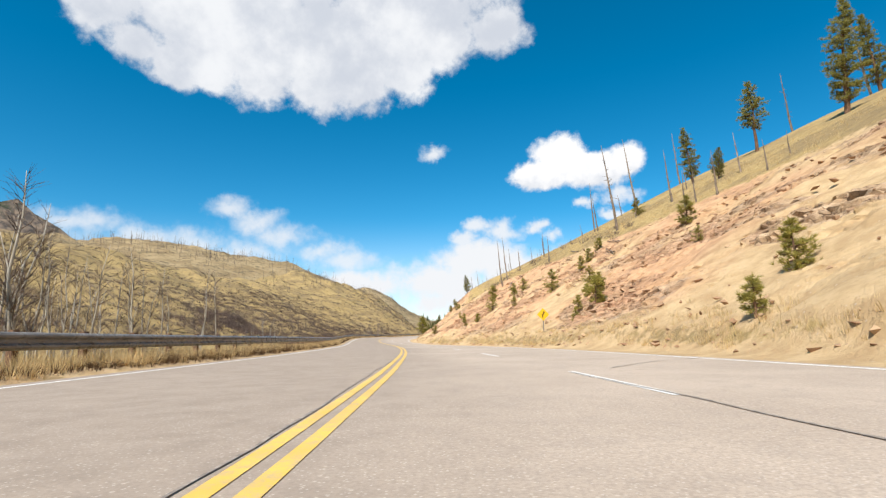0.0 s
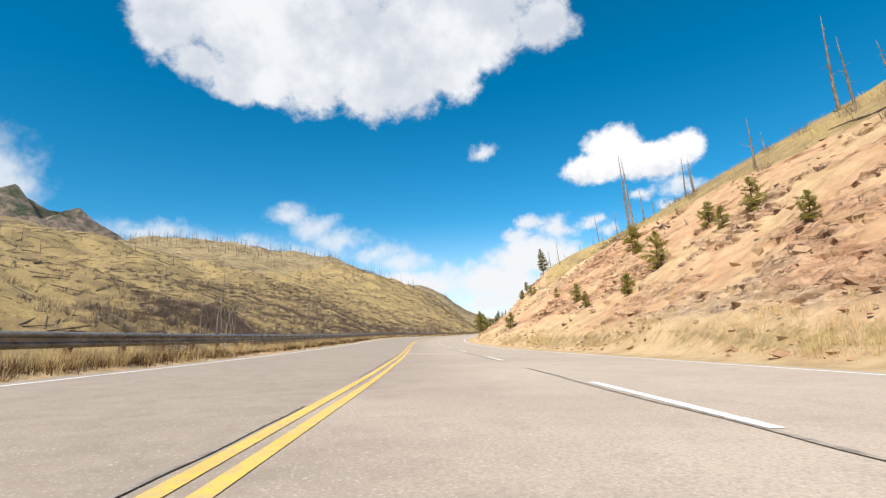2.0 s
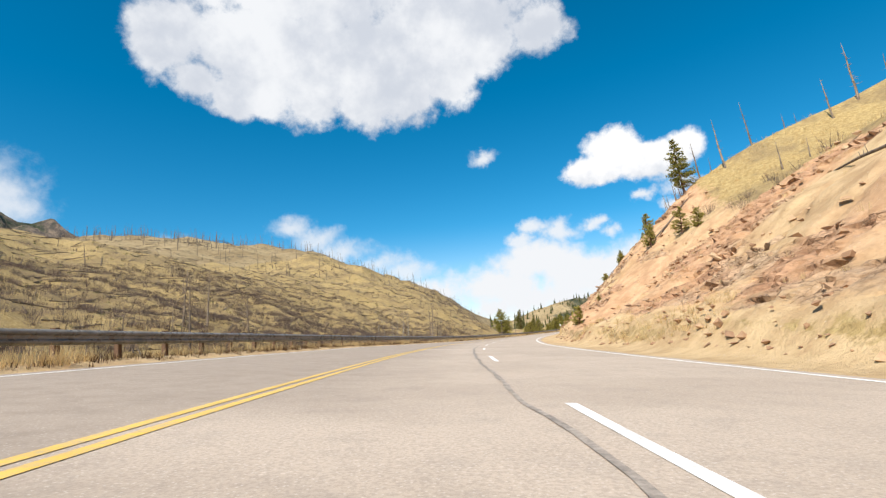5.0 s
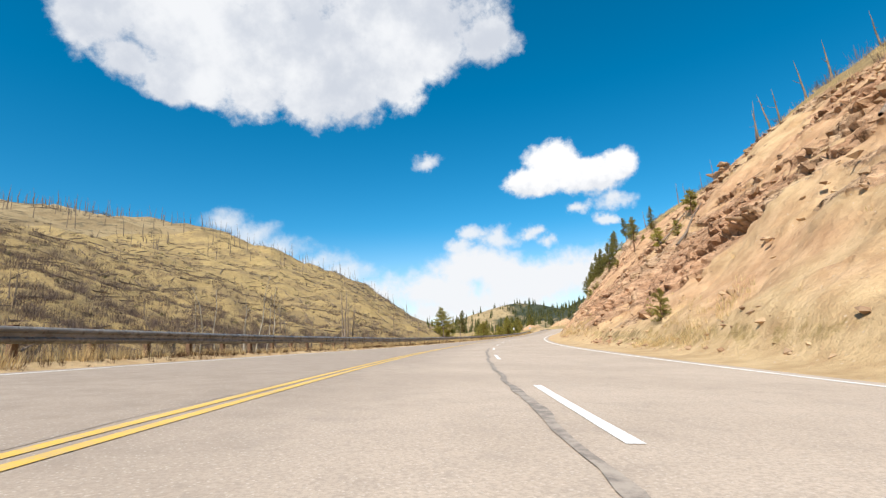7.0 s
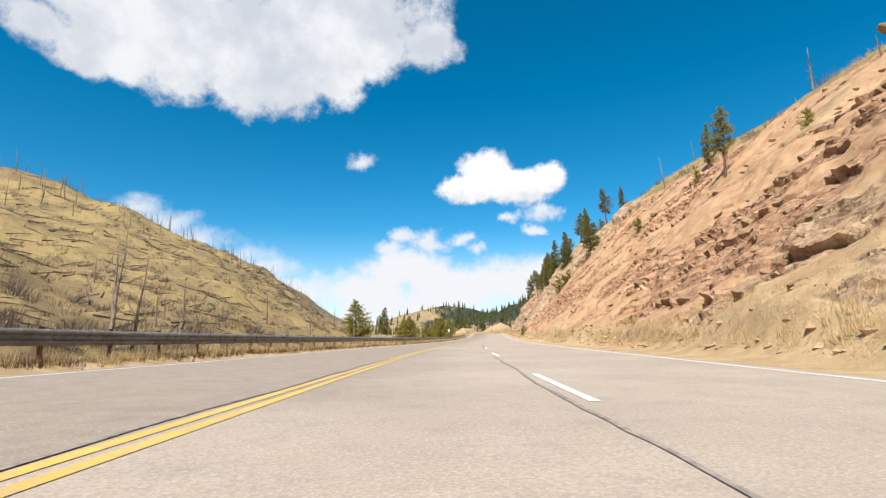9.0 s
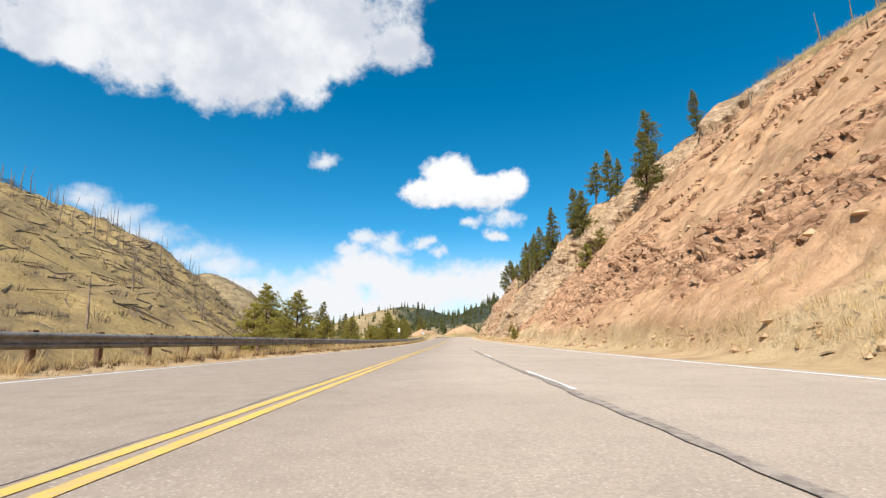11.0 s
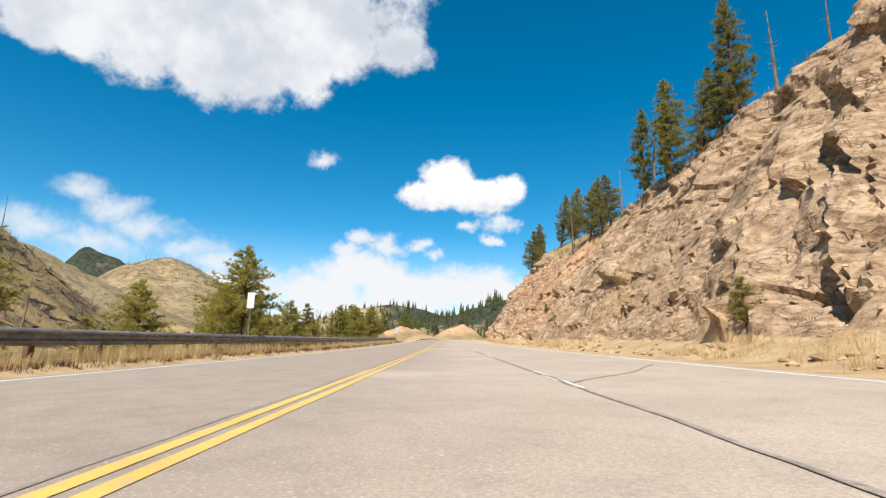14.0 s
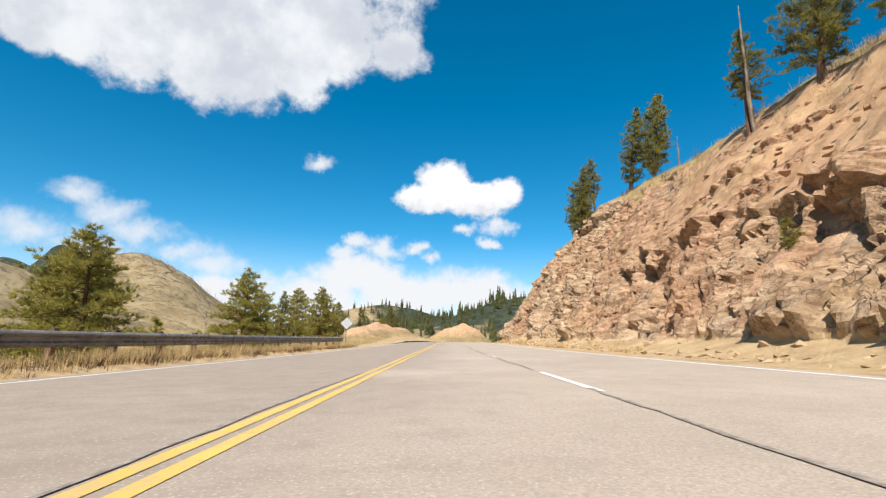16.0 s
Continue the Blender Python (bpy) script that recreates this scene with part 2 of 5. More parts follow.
MOUNDS = [(482, 14, 20, 4.5, 4.2), (506, 13, 16, 4.0, 3.6), (572, 27, 16, 10, 7), (640, 42, 26, 15, 10)]   # heaps of red earth beside the road
TOE = 10.3


def toe_at(s):
    """The cut's foot stands back behind a dirt bench where the cliff begins."""
    return TOE + 0.2 + 1.4 * ramp(s, 332, 352)


def right_land(s, d):
    m, top, nat = np.interp(s, CUT_S, CUT_M), np.interp(s, CUT_S, CUT_H), np.interp(s, CUT_S, NAT_M)
    top = top + 2.2 * smooth_noise(s / 17.0, s * 0, 5)
    back = toe_at(s) - TOE
    m = top / np.maximum(top / m - back, 2.0)
    u = d - TOE - back - 1.2 * smooth_noise(s / 9.0, s * 0, 3)
    reach = top / m
    low = np.maximum(u, 0) * m
    v = np.maximum(u - reach, 0)
    high = top + nat * v - 0.0016 * v * v
    high = np.where(v > 150, top + nat * 150 - 0.0016 * 150 * 150, high)
    h = np.where(u < reach, low, high)
    round_off = np.exp(-((u - reach) / 4.0) ** 2) * (m - nat) * 1.3
    apron = 0.78 * np.exp(-(np.minimum(u - 0.6, 0) / (1.0 + 0.55 * ramp(s, 335, 355))) ** 2) * np.exp(-np.maximum(u - 0.6, 0) / 2.6)
    return np.maximum(h - round_off, 0) + apron * ramp(d, 8.2, TOE + 1.0) + paved(s, np.minimum(d, 9)) * (1 - ramp(d, 10, 26)) - 0.05


def left_land(s, d):
    e = -d
    foot = np.interp(s, FOOT_S, FOOT_D) + 4 * smooth_noise(s / 33.0, s * 0, 11)
    x = np.maximum(e - foot, 0)
    hill = 98 * (1 - np.exp(-x * np.interp(s, HILL_S, HILL_M) / 98))
    hill = hill - 0.0007 * np.maximum(e - 330, 0) ** 2
    bank = 0.16 * ramp(e, 6.8, 7.6) * (1 - ramp(e, 8.9, 10.2)) - 1.5 * ramp(e, 9.0, 14.4) + 0.7 * ramp(e, 18, 30)
    folds = rough(s / 38.0, d / 60.0, 3, 21) * 9 * ramp(x, 0, 70)
    for ms, me_, rs_, re_, top in MOUNDS:
        bank = bank + top * np.exp(-((s - ms) / rs_) ** 2 - ((e - me_) / re_) ** 2) * (1 + 0.55 * rough(s / 7.0, e / 7.0, 4, 415))
    folds = folds + rough(s / 3.0, e / 3.0, 3, 401) * 0.5 * ramp(e, 9, 16) + rough(s / 11.0, e / 11.0, 4, 405) * (2.2 + 1.3 * ramp(s, 360, 400)) * ramp(e, 16, 40)
    return np.maximum(hill, -30) + folds + bank + paved(s, np.maximum(d, -8)) * (1 - ramp(e, 9, 25)) - 0.05


def land(s, d):
    s, d = np.broadcast_arrays(np.asarray(s, float), np.asarray(d, float))
    mid = paved(s, d) - 0.12
    return np.where(d > 7.7, right_land(s, d), np.where(d < -6.2, left_land(s, d), mid))


def spot(s, d, up=0.0):
    """A place on the land."""
    return Vector(on_road(s, d, float(land(s, d)) + up))


HILLS = [(-126, 914, 84, 110, 86), (-70, 985, 75, 90, 42), (-330, 980, 150, 120, 70), (175, 760, 75, 130, 36), (130, 960, 140, 70, 46),
         (-335, 1320, 125, 120, 143), (-790, 830, 300, 290, 258), (-480, 1400, 170, 130, 146), (-1030, 560, 240, 260, 300), (330, 1050, 160, 160, 70)]


def far_land(x, y):
    """World height away from the road."""
    shape = x.shape
    x, y = x.ravel(), y.ravel()
    s, d = np.empty(x.size), np.empty(x.size)
    for a in range(0, x.size, 20000):
        q = slice(a, a + 20000)
        dist = (x[q, None] - R_X[None, ::4]) ** 2 + (y[q, None] - R_Y[None, ::4]) ** 2
        j = dist.argmin(1) * 4
        s[q] = RS[j]
        d[q] = (x[q] - R_X[j]) * np.cos(R_TURN[j]) + (y[q] - R_Y[j]) * np.sin(R_TURN[j])
    gone = np.sqrt(np.maximum((x - np.interp(s, RS, R_X)) ** 2 + (y - np.interp(s, RS, R_Y)) ** 2, 0))
    z = land(s, np.clip(d, -900, 500)) * (1 - ramp(np.maximum(y - 620, 0), 0, 140) * ramp(gone, 10, 60)) + np.interp(s, RS, R_Z)
    for hx, hy, rx, ry, top in HILLS:
        bump = top * np.exp(-(((x - hx) / rx) ** 2 + ((y - hy) / ry) ** 2) ** 0.85)
        z = np.maximum(z, bump * (1 + 0.25 * rough(x / 60.0, y / 60.0, 3, 40)) - 2)
    z = z + rough(x / 24.0, y / 24.0, 3, 421) * 3.0 * ramp(np.abs(d), 60, 140)
    beside = (s < 690) * (gone < 160)
    z = z - beside * np.where(d > 0, 2.5 + 12 * ramp(d, -2, 7) * (1 - ramp(d, 70, 110)), 3.0 + 1.5 * ramp(-d, 10, 60)) * (1 - ramp(np.abs(d), 112, 128))
    return z.reshape(shape), s.reshape(shape), d.reshape(shape)
# ---------------------------------------------------------------- materials
class Shade:
    """A small builder for node materials."""

    def __init__(self, name, rough_=0.85, metal=0.0, specular=0.3):
        self.mat = bpy.data.materials.new(name)
        self.mat.use_nodes = True
        self.t = self.mat.node_tree
        self.bsdf = self.t.nodes["Principled BSDF"]
        self.bsdf.inputs["Roughness"].default_value = rough_
        self.bsdf.inputs["Metallic"].default_value = metal
        self.bsdf.inputs["Specular IOR Level"].default_value = specular
        self.pos = None

    def node(self, kind):
        return self.t.nodes.new(kind)

    def put(self, value, socket):
        if isinstance(value, (int, float)):
            socket.default_value = value
        elif isinstance(value, tuple):
            socket.default_value = (*value, 1) if len(value) == 3 and socket.type == "RGBA" else value
        else:
            self.t.links.new(value, socket)

    def place(self, stretch=(1, 1, 1)):
        """World place, so that grain keeps its true size."""
        if self.pos is None:
            self.pos = self.node("ShaderNodeNewGeometry").outputs["Position"]
        if stretch == (1, 1, 1):
            return self.pos
        n = self.node("ShaderNodeVectorMath")
        n.operation = "MULTIPLY"
        self.t.links.new(self.pos, n.inputs[0])
        n.inputs[1].default_value = stretch
        return n.outputs[0]

    def noise(self, scale, detail=4.0, rough_=0.55, stretch=(1, 1, 1), where=None):
        n = self.node("ShaderNodeTexNoise")
        self.t.links.new(where or self.place(stretch), n.inputs["Vector"])
        n.inputs["Scale"].default_value, n.inputs["Detail"].default_value, n.inputs["Roughness"].default_value = scale, detail, rough_
        return n.outputs["Fac"]

    def cells(self, scale, feature="F1", stretch=(1, 1, 1), out="Distance"):
        n = self.node("ShaderNodeTexVoronoi")
        n.feature = feature
        self.t.links.new(self.place(stretch), n.inputs["Vector"])
        n.inputs["Scale"].default_value = scale
        return n.outputs[out]

    def step(self, v, low, high):
        n = self.node("ShaderNodeMapRange")
        n.interpolation_type = "SMOOTHSTEP"
        self.t.links.new(v, n.inputs["Value"])
        n.inputs["From Min"].default_value, n.inputs["From Max"].default_value = low, high
        return n.outputs["Result"]

    def calc(self, op, a, b=0.0):
        n = self.node("ShaderNodeMath")
        n.operation = op
        self.put(a, n.inputs[0])
        self.put(b, n.inputs[1])
        return n.outputs[0]

    def mix(self, f, a, b):
        n = self.node("ShaderNodeMix")
        n.data_type = "RGBA"
        self.put(f, n.inputs[0])
        self.put(a, n.inputs[6])
        self.put(b, n.inputs[7])
        return n.outputs[2]

    def cover(self, name):
        n = self.node("ShaderNodeAttribute")
        n.attribute_name = name
        s = self.node("ShaderNodeSeparateColor")
        self.t.links.new(n.outputs["Color"], s.inputs[0])
        return s.outputs[0], s.outputs[1], s.outputs[2]

    def chance(self):
        return self.node("ShaderNodeObjectInfo").outputs["Random"]

    def island(self):
        return self.node("ShaderNodeNewGeometry").outputs["Random Per Island"]

    def done(self, colour, bump=None, strength=0.4, distance=0.02, rough_=None):
        self.put(colour, self.bsdf.inputs["Base Color"])
        if rough_ is not None:
            self.put(rough_, self.bsdf.inputs["Roughness"])
        if bump is not None:
            n = self.node("ShaderNodeBump")
            n.inputs["Strength"].default_value, n.inputs["Distance"].default_value = strength, distance
            self.t.links.new(bump, n.inputs["Height"])
            self.t.links.new(n.outputs[0], self.bsdf.inputs["Normal"])
        return self.mat


def make_asphalt():
    m = Shade("worn asphalt", 0.88, 0.0, 0.25)
    grain = m.noise(38, 4, 0.75)
    chips = m.step(m.cells(30), 0.3, 0.06)
    big = m.noise(0.35, 4, 0.6)
    patch = m.noise(2.2, 5, 0.65)
    c = m.mix(m.step(big, 0.3, 0.7), (0.445, 0.356, 0.278), (0.53, 0.428, 0.338))
    c = m.mix(m.calc("MULTIPLY", m.step(patch, 0.45, 0.75), 0.35), c, (0.315, 0.26, 0.215))
    old, _, _ = m.cover("cover")
    c = m.mix(m.calc("MULTIPLY", old, 0.75), c, m.mix(m.step(patch, 0.35, 0.7), (0.345, 0.276, 0.218), (0.27, 0.214, 0.168)))
    c = m.mix(m.calc("MULTIPLY", m.step(grain, 0.42, 0.62), 0.42), c, (0.25, 0.2, 0.16))
    spots = m.calc("MULTIPLY", m.step(m.cells(13), 0.2, 0.08), m.step(m.noise(2.0, 3), 0.45, 0.6))
    c = m.mix(m.calc("MULTIPLY", spots, 0.5), c, (0.66, 0.56, 0.46))
    c = m.mix(m.calc("MULTIPLY", chips, 0.5), c, (0.68, 0.6, 0.51))
    return m.done(c, grain, 0.5, 0.006)


def make_paint(name, colour, worn, wear=0.35):
    m = Shade(name, 0.7, 0.0, 0.3)
    f = m.step(m.calc("ADD", m.calc("MULTIPLY", m.noise(9, 5, 0.7), 0.7), m.calc("MULTIPLY", m.noise(60, 2, 0.6), 0.3)), 0.62 - wear * 0.3, 0.82 - wear * 0.3)
    c = m.mix(m.step(m.noise(1.4, 3), 0.35, 0.7), colour, tuple(v * 0.86 for v in colour))
    return m.done(m.mix(m.calc("MULTIPLY", f, 0.75), c, worn), m.noise(60, 3, 0.7), 0.3, 0.004)


def make_land():
    """Soil, dry grass and broken rock; the weights lie on the mesh (red: reddish soil, green: grass, blue: rock)."""
    m = Shade("soil, dry grass and rock", 0.95, 0.0, 0.12)
    red, grass, rock = m.cover("cover")
    big, mid, fine = m.noise(0.09, 4, 0.6), m.noise(0.8, 5, 0.62), m.noise(7.0, 5, 0.65)
    pebbles = m.cells(5.0)
    tan = m.mix(m.step(mid, 0.3, 0.7), (0.47, 0.318, 0.168), (0.64, 0.465, 0.262))
    ruddy = m.mix(m.step(mid, 0.3, 0.72), (0.47, 0.275, 0.15), (0.67, 0.42, 0.245))
    soil = m.mix(m.step(m.calc("ADD", red, m.calc("MULTIPLY", m.calc("SUBTRACT", big, 0.5), 1.1)), 0.3, 0.75), tan, ruddy)
    soil = m.mix(m.calc("MULTIPLY", m.step(fine, 0.5, 0.72), 0.32), soil, (0.34, 0.2, 0.11))
    soil = m.mix(m.calc("MULTIPLY", m.step(pebbles, 0.22, 0.08), m.step(m.noise(1.3, 3), 0.45, 0.62)), soil, (0.6, 0.47, 0.34))
    layer = m.noise(1.1, 6, 0.7, (0.6, 0.6, 1.5))
    grit = m.noise(3.6, 6, 0.75)
    stone = m.mix(m.step(layer, 0.33, 0.66), (0.28, 0.182, 0.107), (0.62, 0.445, 0.288))
    stone = m.mix(m.calc("MULTIPLY", m.step(m.noise(0.3, 4, 0.65), 0.5, 0.66), 0.55), stone, (0.56, 0.375, 0.2))
    stone = m.mix(m.calc("MULTIPLY", m.step(m.noise(0.5, 5, 0.7, (1, 1, 0.5)), 0.55, 0.72), 0.4), stone, (0.4, 0.345, 0.285))
    rust = m.mix(m.step(layer, 0.33, 0.66), (0.31, 0.168, 0.095), (0.6, 0.365, 0.22))
    stone = m.mix(m.step(m.calc("ADD", red, m.calc("MULTIPLY", m.calc("SUBTRACT", m.noise(0.22, 5, 0.65), 0.5), 0.9)), 0.35, 0.75), stone, rust)
    stone = m.mix(m.calc("MULTIPLY", m.step(grit, 0.5, 0.6), 0.45), stone, (0.19, 0.112, 0.066))
    bent = m.node("ShaderNodeVectorMath")
    bent.operation = "MULTIPLY_ADD"
    twist = m.node("ShaderNodeTexNoise")
    twist.inputs["Scale"].default_value, twist.inputs["Detail"].default_value = 0.8, 4.0
    m.t.links.new(m.place(), twist.inputs["Vector"])
    m.t.links.new(twist.outputs["Color"], bent.inputs[0])
    bent.inputs[1].default_value = (1.6, 1.6, 1.6)
    m.t.links.new(m.place(), bent.inputs[2])
    joints = None
    for scale in (0.8, 2.1):
        v = m.node("ShaderNodeTexVoronoi")
        v.feature = "DISTANCE_TO_EDGE"
        v.inputs["Scale"].default_value = scale
        m.t.links.new(bent.outputs[0], v.inputs["Vector"])
        line = m.step(v.outputs["Distance"], 0.035, 0.008)
        joints = line if joints is None else m.calc("MAXIMUM", joints, line)
    joints = m.calc("MULTIPLY", joints, m.step(m.noise(0.9, 3), 0.42, 0.6))
    stone = m.mix(m.calc("MULTIPLY", joints, 0.7), stone, (0.09, 0.058, 0.04))
    stone = m.mix(m.calc("MULTIPLY", m.step(fine, 0.52, 0.66), 0.4), stone, (0.16, 0.105, 0.068))
    straw = m.mix(m.step(m.noise(2.6, 5, 0.7), 0.32, 0.68), (0.33, 0.225, 0.094), (0.51, 0.375, 0.168))
    straw = m.mix(m.calc("MULTIPLY", m.step(m.noise(0.12, 6, 0.7), 0.42, 0.6), 0.65), straw, (0.22, 0.158, 0.09))
    straw = m.mix(m.calc("MULTIPLY", m.step(m.noise(0.6, 4, 0.7), 0.54, 0.72), 0.55), straw, (0.16, 0.12, 0.075))
    straw = m.mix(m.calc("MULTIPLY", m.step(m.noise(15, 3, 0.7), 0.5, 0.7), 0.4), straw, (0.2, 0.15, 0.07))
    edge = m.calc("MULTIPLY", m.calc("SUBTRACT", mid, 0.5), 0.9)
    bedrock = m.step(m.calc("ADD", rock, edge), 0.35, 0.6)
    c = m.mix(bedrock, soil, stone)
    c = m.mix(m.step(m.calc("ADD", grass, m.calc("MULTIPLY", m.calc("SUBTRACT", m.noise(1.7, 5, 0.7), 0.5), 1.2)), 0.38, 0.62), c, straw)
    bump = m.calc("ADD", m.calc("ADD", m.calc("MULTIPLY", fine, 0.6), m.calc("MULTIPLY", grit, 0.9)), m.calc("SUBTRACT", m.calc("MULTIPLY", m.noise(22, 4, 0.7), 0.3), m.calc("MULTIPLY", m.calc("MULTIPLY", joints, bedrock), 0.5)))
    return m.done(c, bump, 0.8, 0.14)


def make_forest_land():
    """Far hills: straw-coloured grass and, by the mesh's weight, dark standing forest."""
    m = Shade("far hillside", 0.95, 0.0, 0.1)
    wood, pale, _ = m.cover("cover")
    straw = m.mix(m.step(m.noise(0.05, 6, 0.68), 0.35, 0.65), (0.26, 0.185, 0.097), (0.4, 0.3, 0.165))
    straw = m.mix(m.calc("MULTIPLY", m.step(m.noise(0.22, 6, 0.75), 0.5, 0.64), 0.75), straw, (0.12, 0.1, 0.065))
    dark = m.mix(m.step(m.noise(0.16, 5, 0.75), 0.35, 0.65), (0.024, 0.034, 0.022), (0.075, 0.08, 0.05))
    crag = m.mix(m.step(m.noise(0.07, 6, 0.75), 0.38, 0.62), (0.07, 0.06, 0.055), (0.24, 0.18, 0.13))
    straw = m.mix(m.step(m.calc("ADD", pale, m.calc("SUBTRACT", m.noise(0.02, 5, 0.7), 0.5)), 0.35, 0.6), straw, crag)
    c = m.mix(m.step(m.calc("ADD", wood, m.calc("SUBTRACT", m.noise(0.03, 5, 0.7), 0.5)), 0.4, 0.6), straw, dark)
    return m.done(c, m.noise(0.3, 6, 0.75), 0.8, 1.2)


def make_rock():
    m = Shade("broken rock", 0.92, 0.0, 0.15)
    layer = m.noise(1.6, 6, 0.68, (0.6, 0.6, 1.6))
    c = m.mix(m.step(layer, 0.3, 0.7), (0.33, 0.215, 0.125), (0.58, 0.41, 0.25))
    c = m.mix(m.calc("MULTIPLY", m.step(m.noise(0.045, 3), 0.42, 0.6), 0.6), c, (0.34, 0.185, 0.105))
    c = m.mix(m.calc("MULTIPLY", m.chance(), 0.4), c, (0.32, 0.2, 0.12))
    c = m.mix(m.calc("MULTIPLY", m.step(m.noise(6, 5, 0.7), 0.52, 0.75), 0.6), c, (0.21, 0.14, 0.095))
    return m.done(c, m.calc("ADD", layer, m.noise(12, 5, 0.7)), 0.7, 0.06)


def make_rubble():
    m = Shade("loose stones", 0.92, 0.0, 0.15)
    c = m.mix(m.island(), (0.27, 0.165, 0.096), (0.58, 0.41, 0.245))
    c = m.mix(m.calc("MULTIPLY", m.step(m.noise(0.045, 3), 0.42, 0.6), 0.6), c, (0.34, 0.185, 0.105))
    c = m.mix(m.calc("MULTIPLY", m.step(m.noise(3.5, 6, 0.75), 0.45, 0.7), 0.65), c, (0.24, 0.155, 0.1))
    return m.done(c, m.noise(14, 5, 0.7), 0.6, 0.04)


def make_needles(name, dark, bright):
    m = Shade(name, 0.8, 0.0, 0.2)
    c = m.mix(m.island(), dark, bright)
    c = m.mix(m.calc("MULTIPLY", m.step(m.noise(0.9, 3), 0.45, 0.7), 0.45), c, (0.25, 0.215, 0.065))
    c = m.mix(m.calc("MULTIPLY", m.chance(), 0.3), c, (0.1, 0.11, 0.045))
    m.done(c)
    thin, both = m.node("ShaderNodeBsdfTranslucent"), m.node("ShaderNodeMixShader")
    m.put(c, thin.inputs["Color"])
    both.inputs[0].default_value = 0.5
    m.t.links.new(m.bsdf.outputs[0], both.inputs[1])
    m.t.links.new(thin.outputs[0], both.inputs[2])
    m.t.links.new(both.outputs[0], m.t.nodes["Material Output"].inputs["Surface"])
    return m.mat


def make_bark(name, a, b, scale=6):
    m = Shade(name, 0.92, 0.0, 0.15)
    f = m.noise(scale, 5, 0.7, (1, 1, 0.25))
    c = m.mix(m.step(f, 0.35, 0.65), a, b)
    c = m.mix(m.calc("MULTIPLY", m.chance(), 0.4), c, tuple(v * 0.5 for v in a))
    return m.done(c, f, 0.8, 0.04)


def make_blades(name, a, b):
    m = Shade(name, 0.9, 0.0, 0.15)
    c = m.mix(m.island(), a, b)
    c = m.mix(m.calc("MULTIPLY", m.step(m.noise(0.5, 3), 0.4, 0.7), 0.4), c, tuple(v * 0.7 for v in a))
    m.done(c)
    thin, both = m.node("ShaderNodeBsdfTranslucent"), m.node("ShaderNodeMixShader")
    m.put(c, thin.inputs["Color"])
    both.inputs[0].default_value = 0.4
    m.t.links.new(m.bsdf.outputs[0], both.inputs[1])
    m.t.links.new(thin.outputs[0], both.inputs[2])
    m.t.links.new(both.outputs[0], m.t.nodes["Material Output"].inputs["Surface"])
    return m.mat


def make_steel():
    m = Shade("weathered galvanised steel", 0.7, 0.08, 0.22)
    c = m.mix(m.step(m.noise(1.2, 5, 0.65, (1, 1, 3)), 0.3, 0.7), (0.125, 0.115, 0.105), (0.235, 0.218, 0.2))
    c = m.mix(m.calc("MULTIPLY", m.step(m.noise(5, 5, 0.7), 0.55, 0.72), 0.6), c, (0.16, 0.1, 0.065))
    return m.done(c, m.noise(30, 3), 0.15, 0.004, m.step(m.noise(3, 4), 0.1, 1.1))


def make_post():
    m = Shade("old treated timber", 0.9, 0.0, 0.2)
    f = m.noise(9, 5, 0.7, (1, 1, 0.2))
    c = m.mix(m.step(f, 0.3, 0.7), (0.1, 0.055, 0.035), (0.25, 0.155, 0.098))
    c = m.mix(m.calc("MULTIPLY", m.chance(), 0.5), c, (0.12, 0.075, 0.05))
    return m.done(c, f, 0.6, 0.02)


def make_plain(name, colour, rough_=0.6, metal=0.0):
    m = Shade(name, rough_, metal, 0.4)
    c = m.mix(m.step(m.noise(6, 4, 0.6), 0.35, 0.75), colour, tuple(v * 0.8 for v in colour))
    return m.done(c, m.noise(40, 2), 0.1, 0.002)


def make_tar():
    m = Shade("crack sealing tar", 0.75, 0.0, 0.3)
    c = m.mix(m.step(m.noise(7, 5, 0.7), 0.35, 0.65), (0.21, 0.177, 0.15), (0.4, 0.335, 0.275))
    return m.done(c, m.noise(30, 4), 0.4, 0.004)


M_ASPHALT, M_LAND, M_FAR, M_ROCK, M_RUBBLE = make_asphalt(), make_land(), make_forest_land(), make_rock(), make_rubble()
M_YELLOW = make_paint("worn yellow road paint", (0.8, 0.5, 0.1), (0.48, 0.365, 0.21), 0.65)
M_WHITE = make_paint("worn white road paint", (0.84, 0.82, 0.78), (0.42, 0.355, 0.29), 0.4)
M_TAR, M_STEEL, M_POST = make_tar(), make_steel(), make_post()
M_NEEDLES = make_needles("pine needles", (0.19, 0.195, 0.055), (0.48, 0.42, 0.13))
M_WOODS = make_needles("dark far needles", (0.06, 0.075, 0.03), (0.19, 0.185, 0.07))
M_OLIVE = make_needles("olive young pine needles", (0.28, 0.26, 0.06), (0.63, 0.54, 0.14))
M_BARK = make_bark("pine bark", (0.1, 0.058, 0.035), (0.26, 0.15, 0.09))
M_DEAD = make_bark("bleached and charred dead wood", (0.13, 0.1, 0.078), (0.38, 0.295, 0.22))
M_ASPEN = make_bark("pale aspen bark", (0.3, 0.26, 0.2), (0.56, 0.51, 0.43), 3)
M_STRAW = make_blades("dry straw grass", (0.5, 0.35, 0.16), (0.8, 0.62, 0.34))
M_BRUSH = make_blades("bare grey brush twigs", (0.11, 0.078, 0.062), (0.3, 0.225, 0.185))
M_WEEDS = make_blades("dark dead weeds", (0.07, 0.04, 0.022), (0.2, 0.12, 0.062))
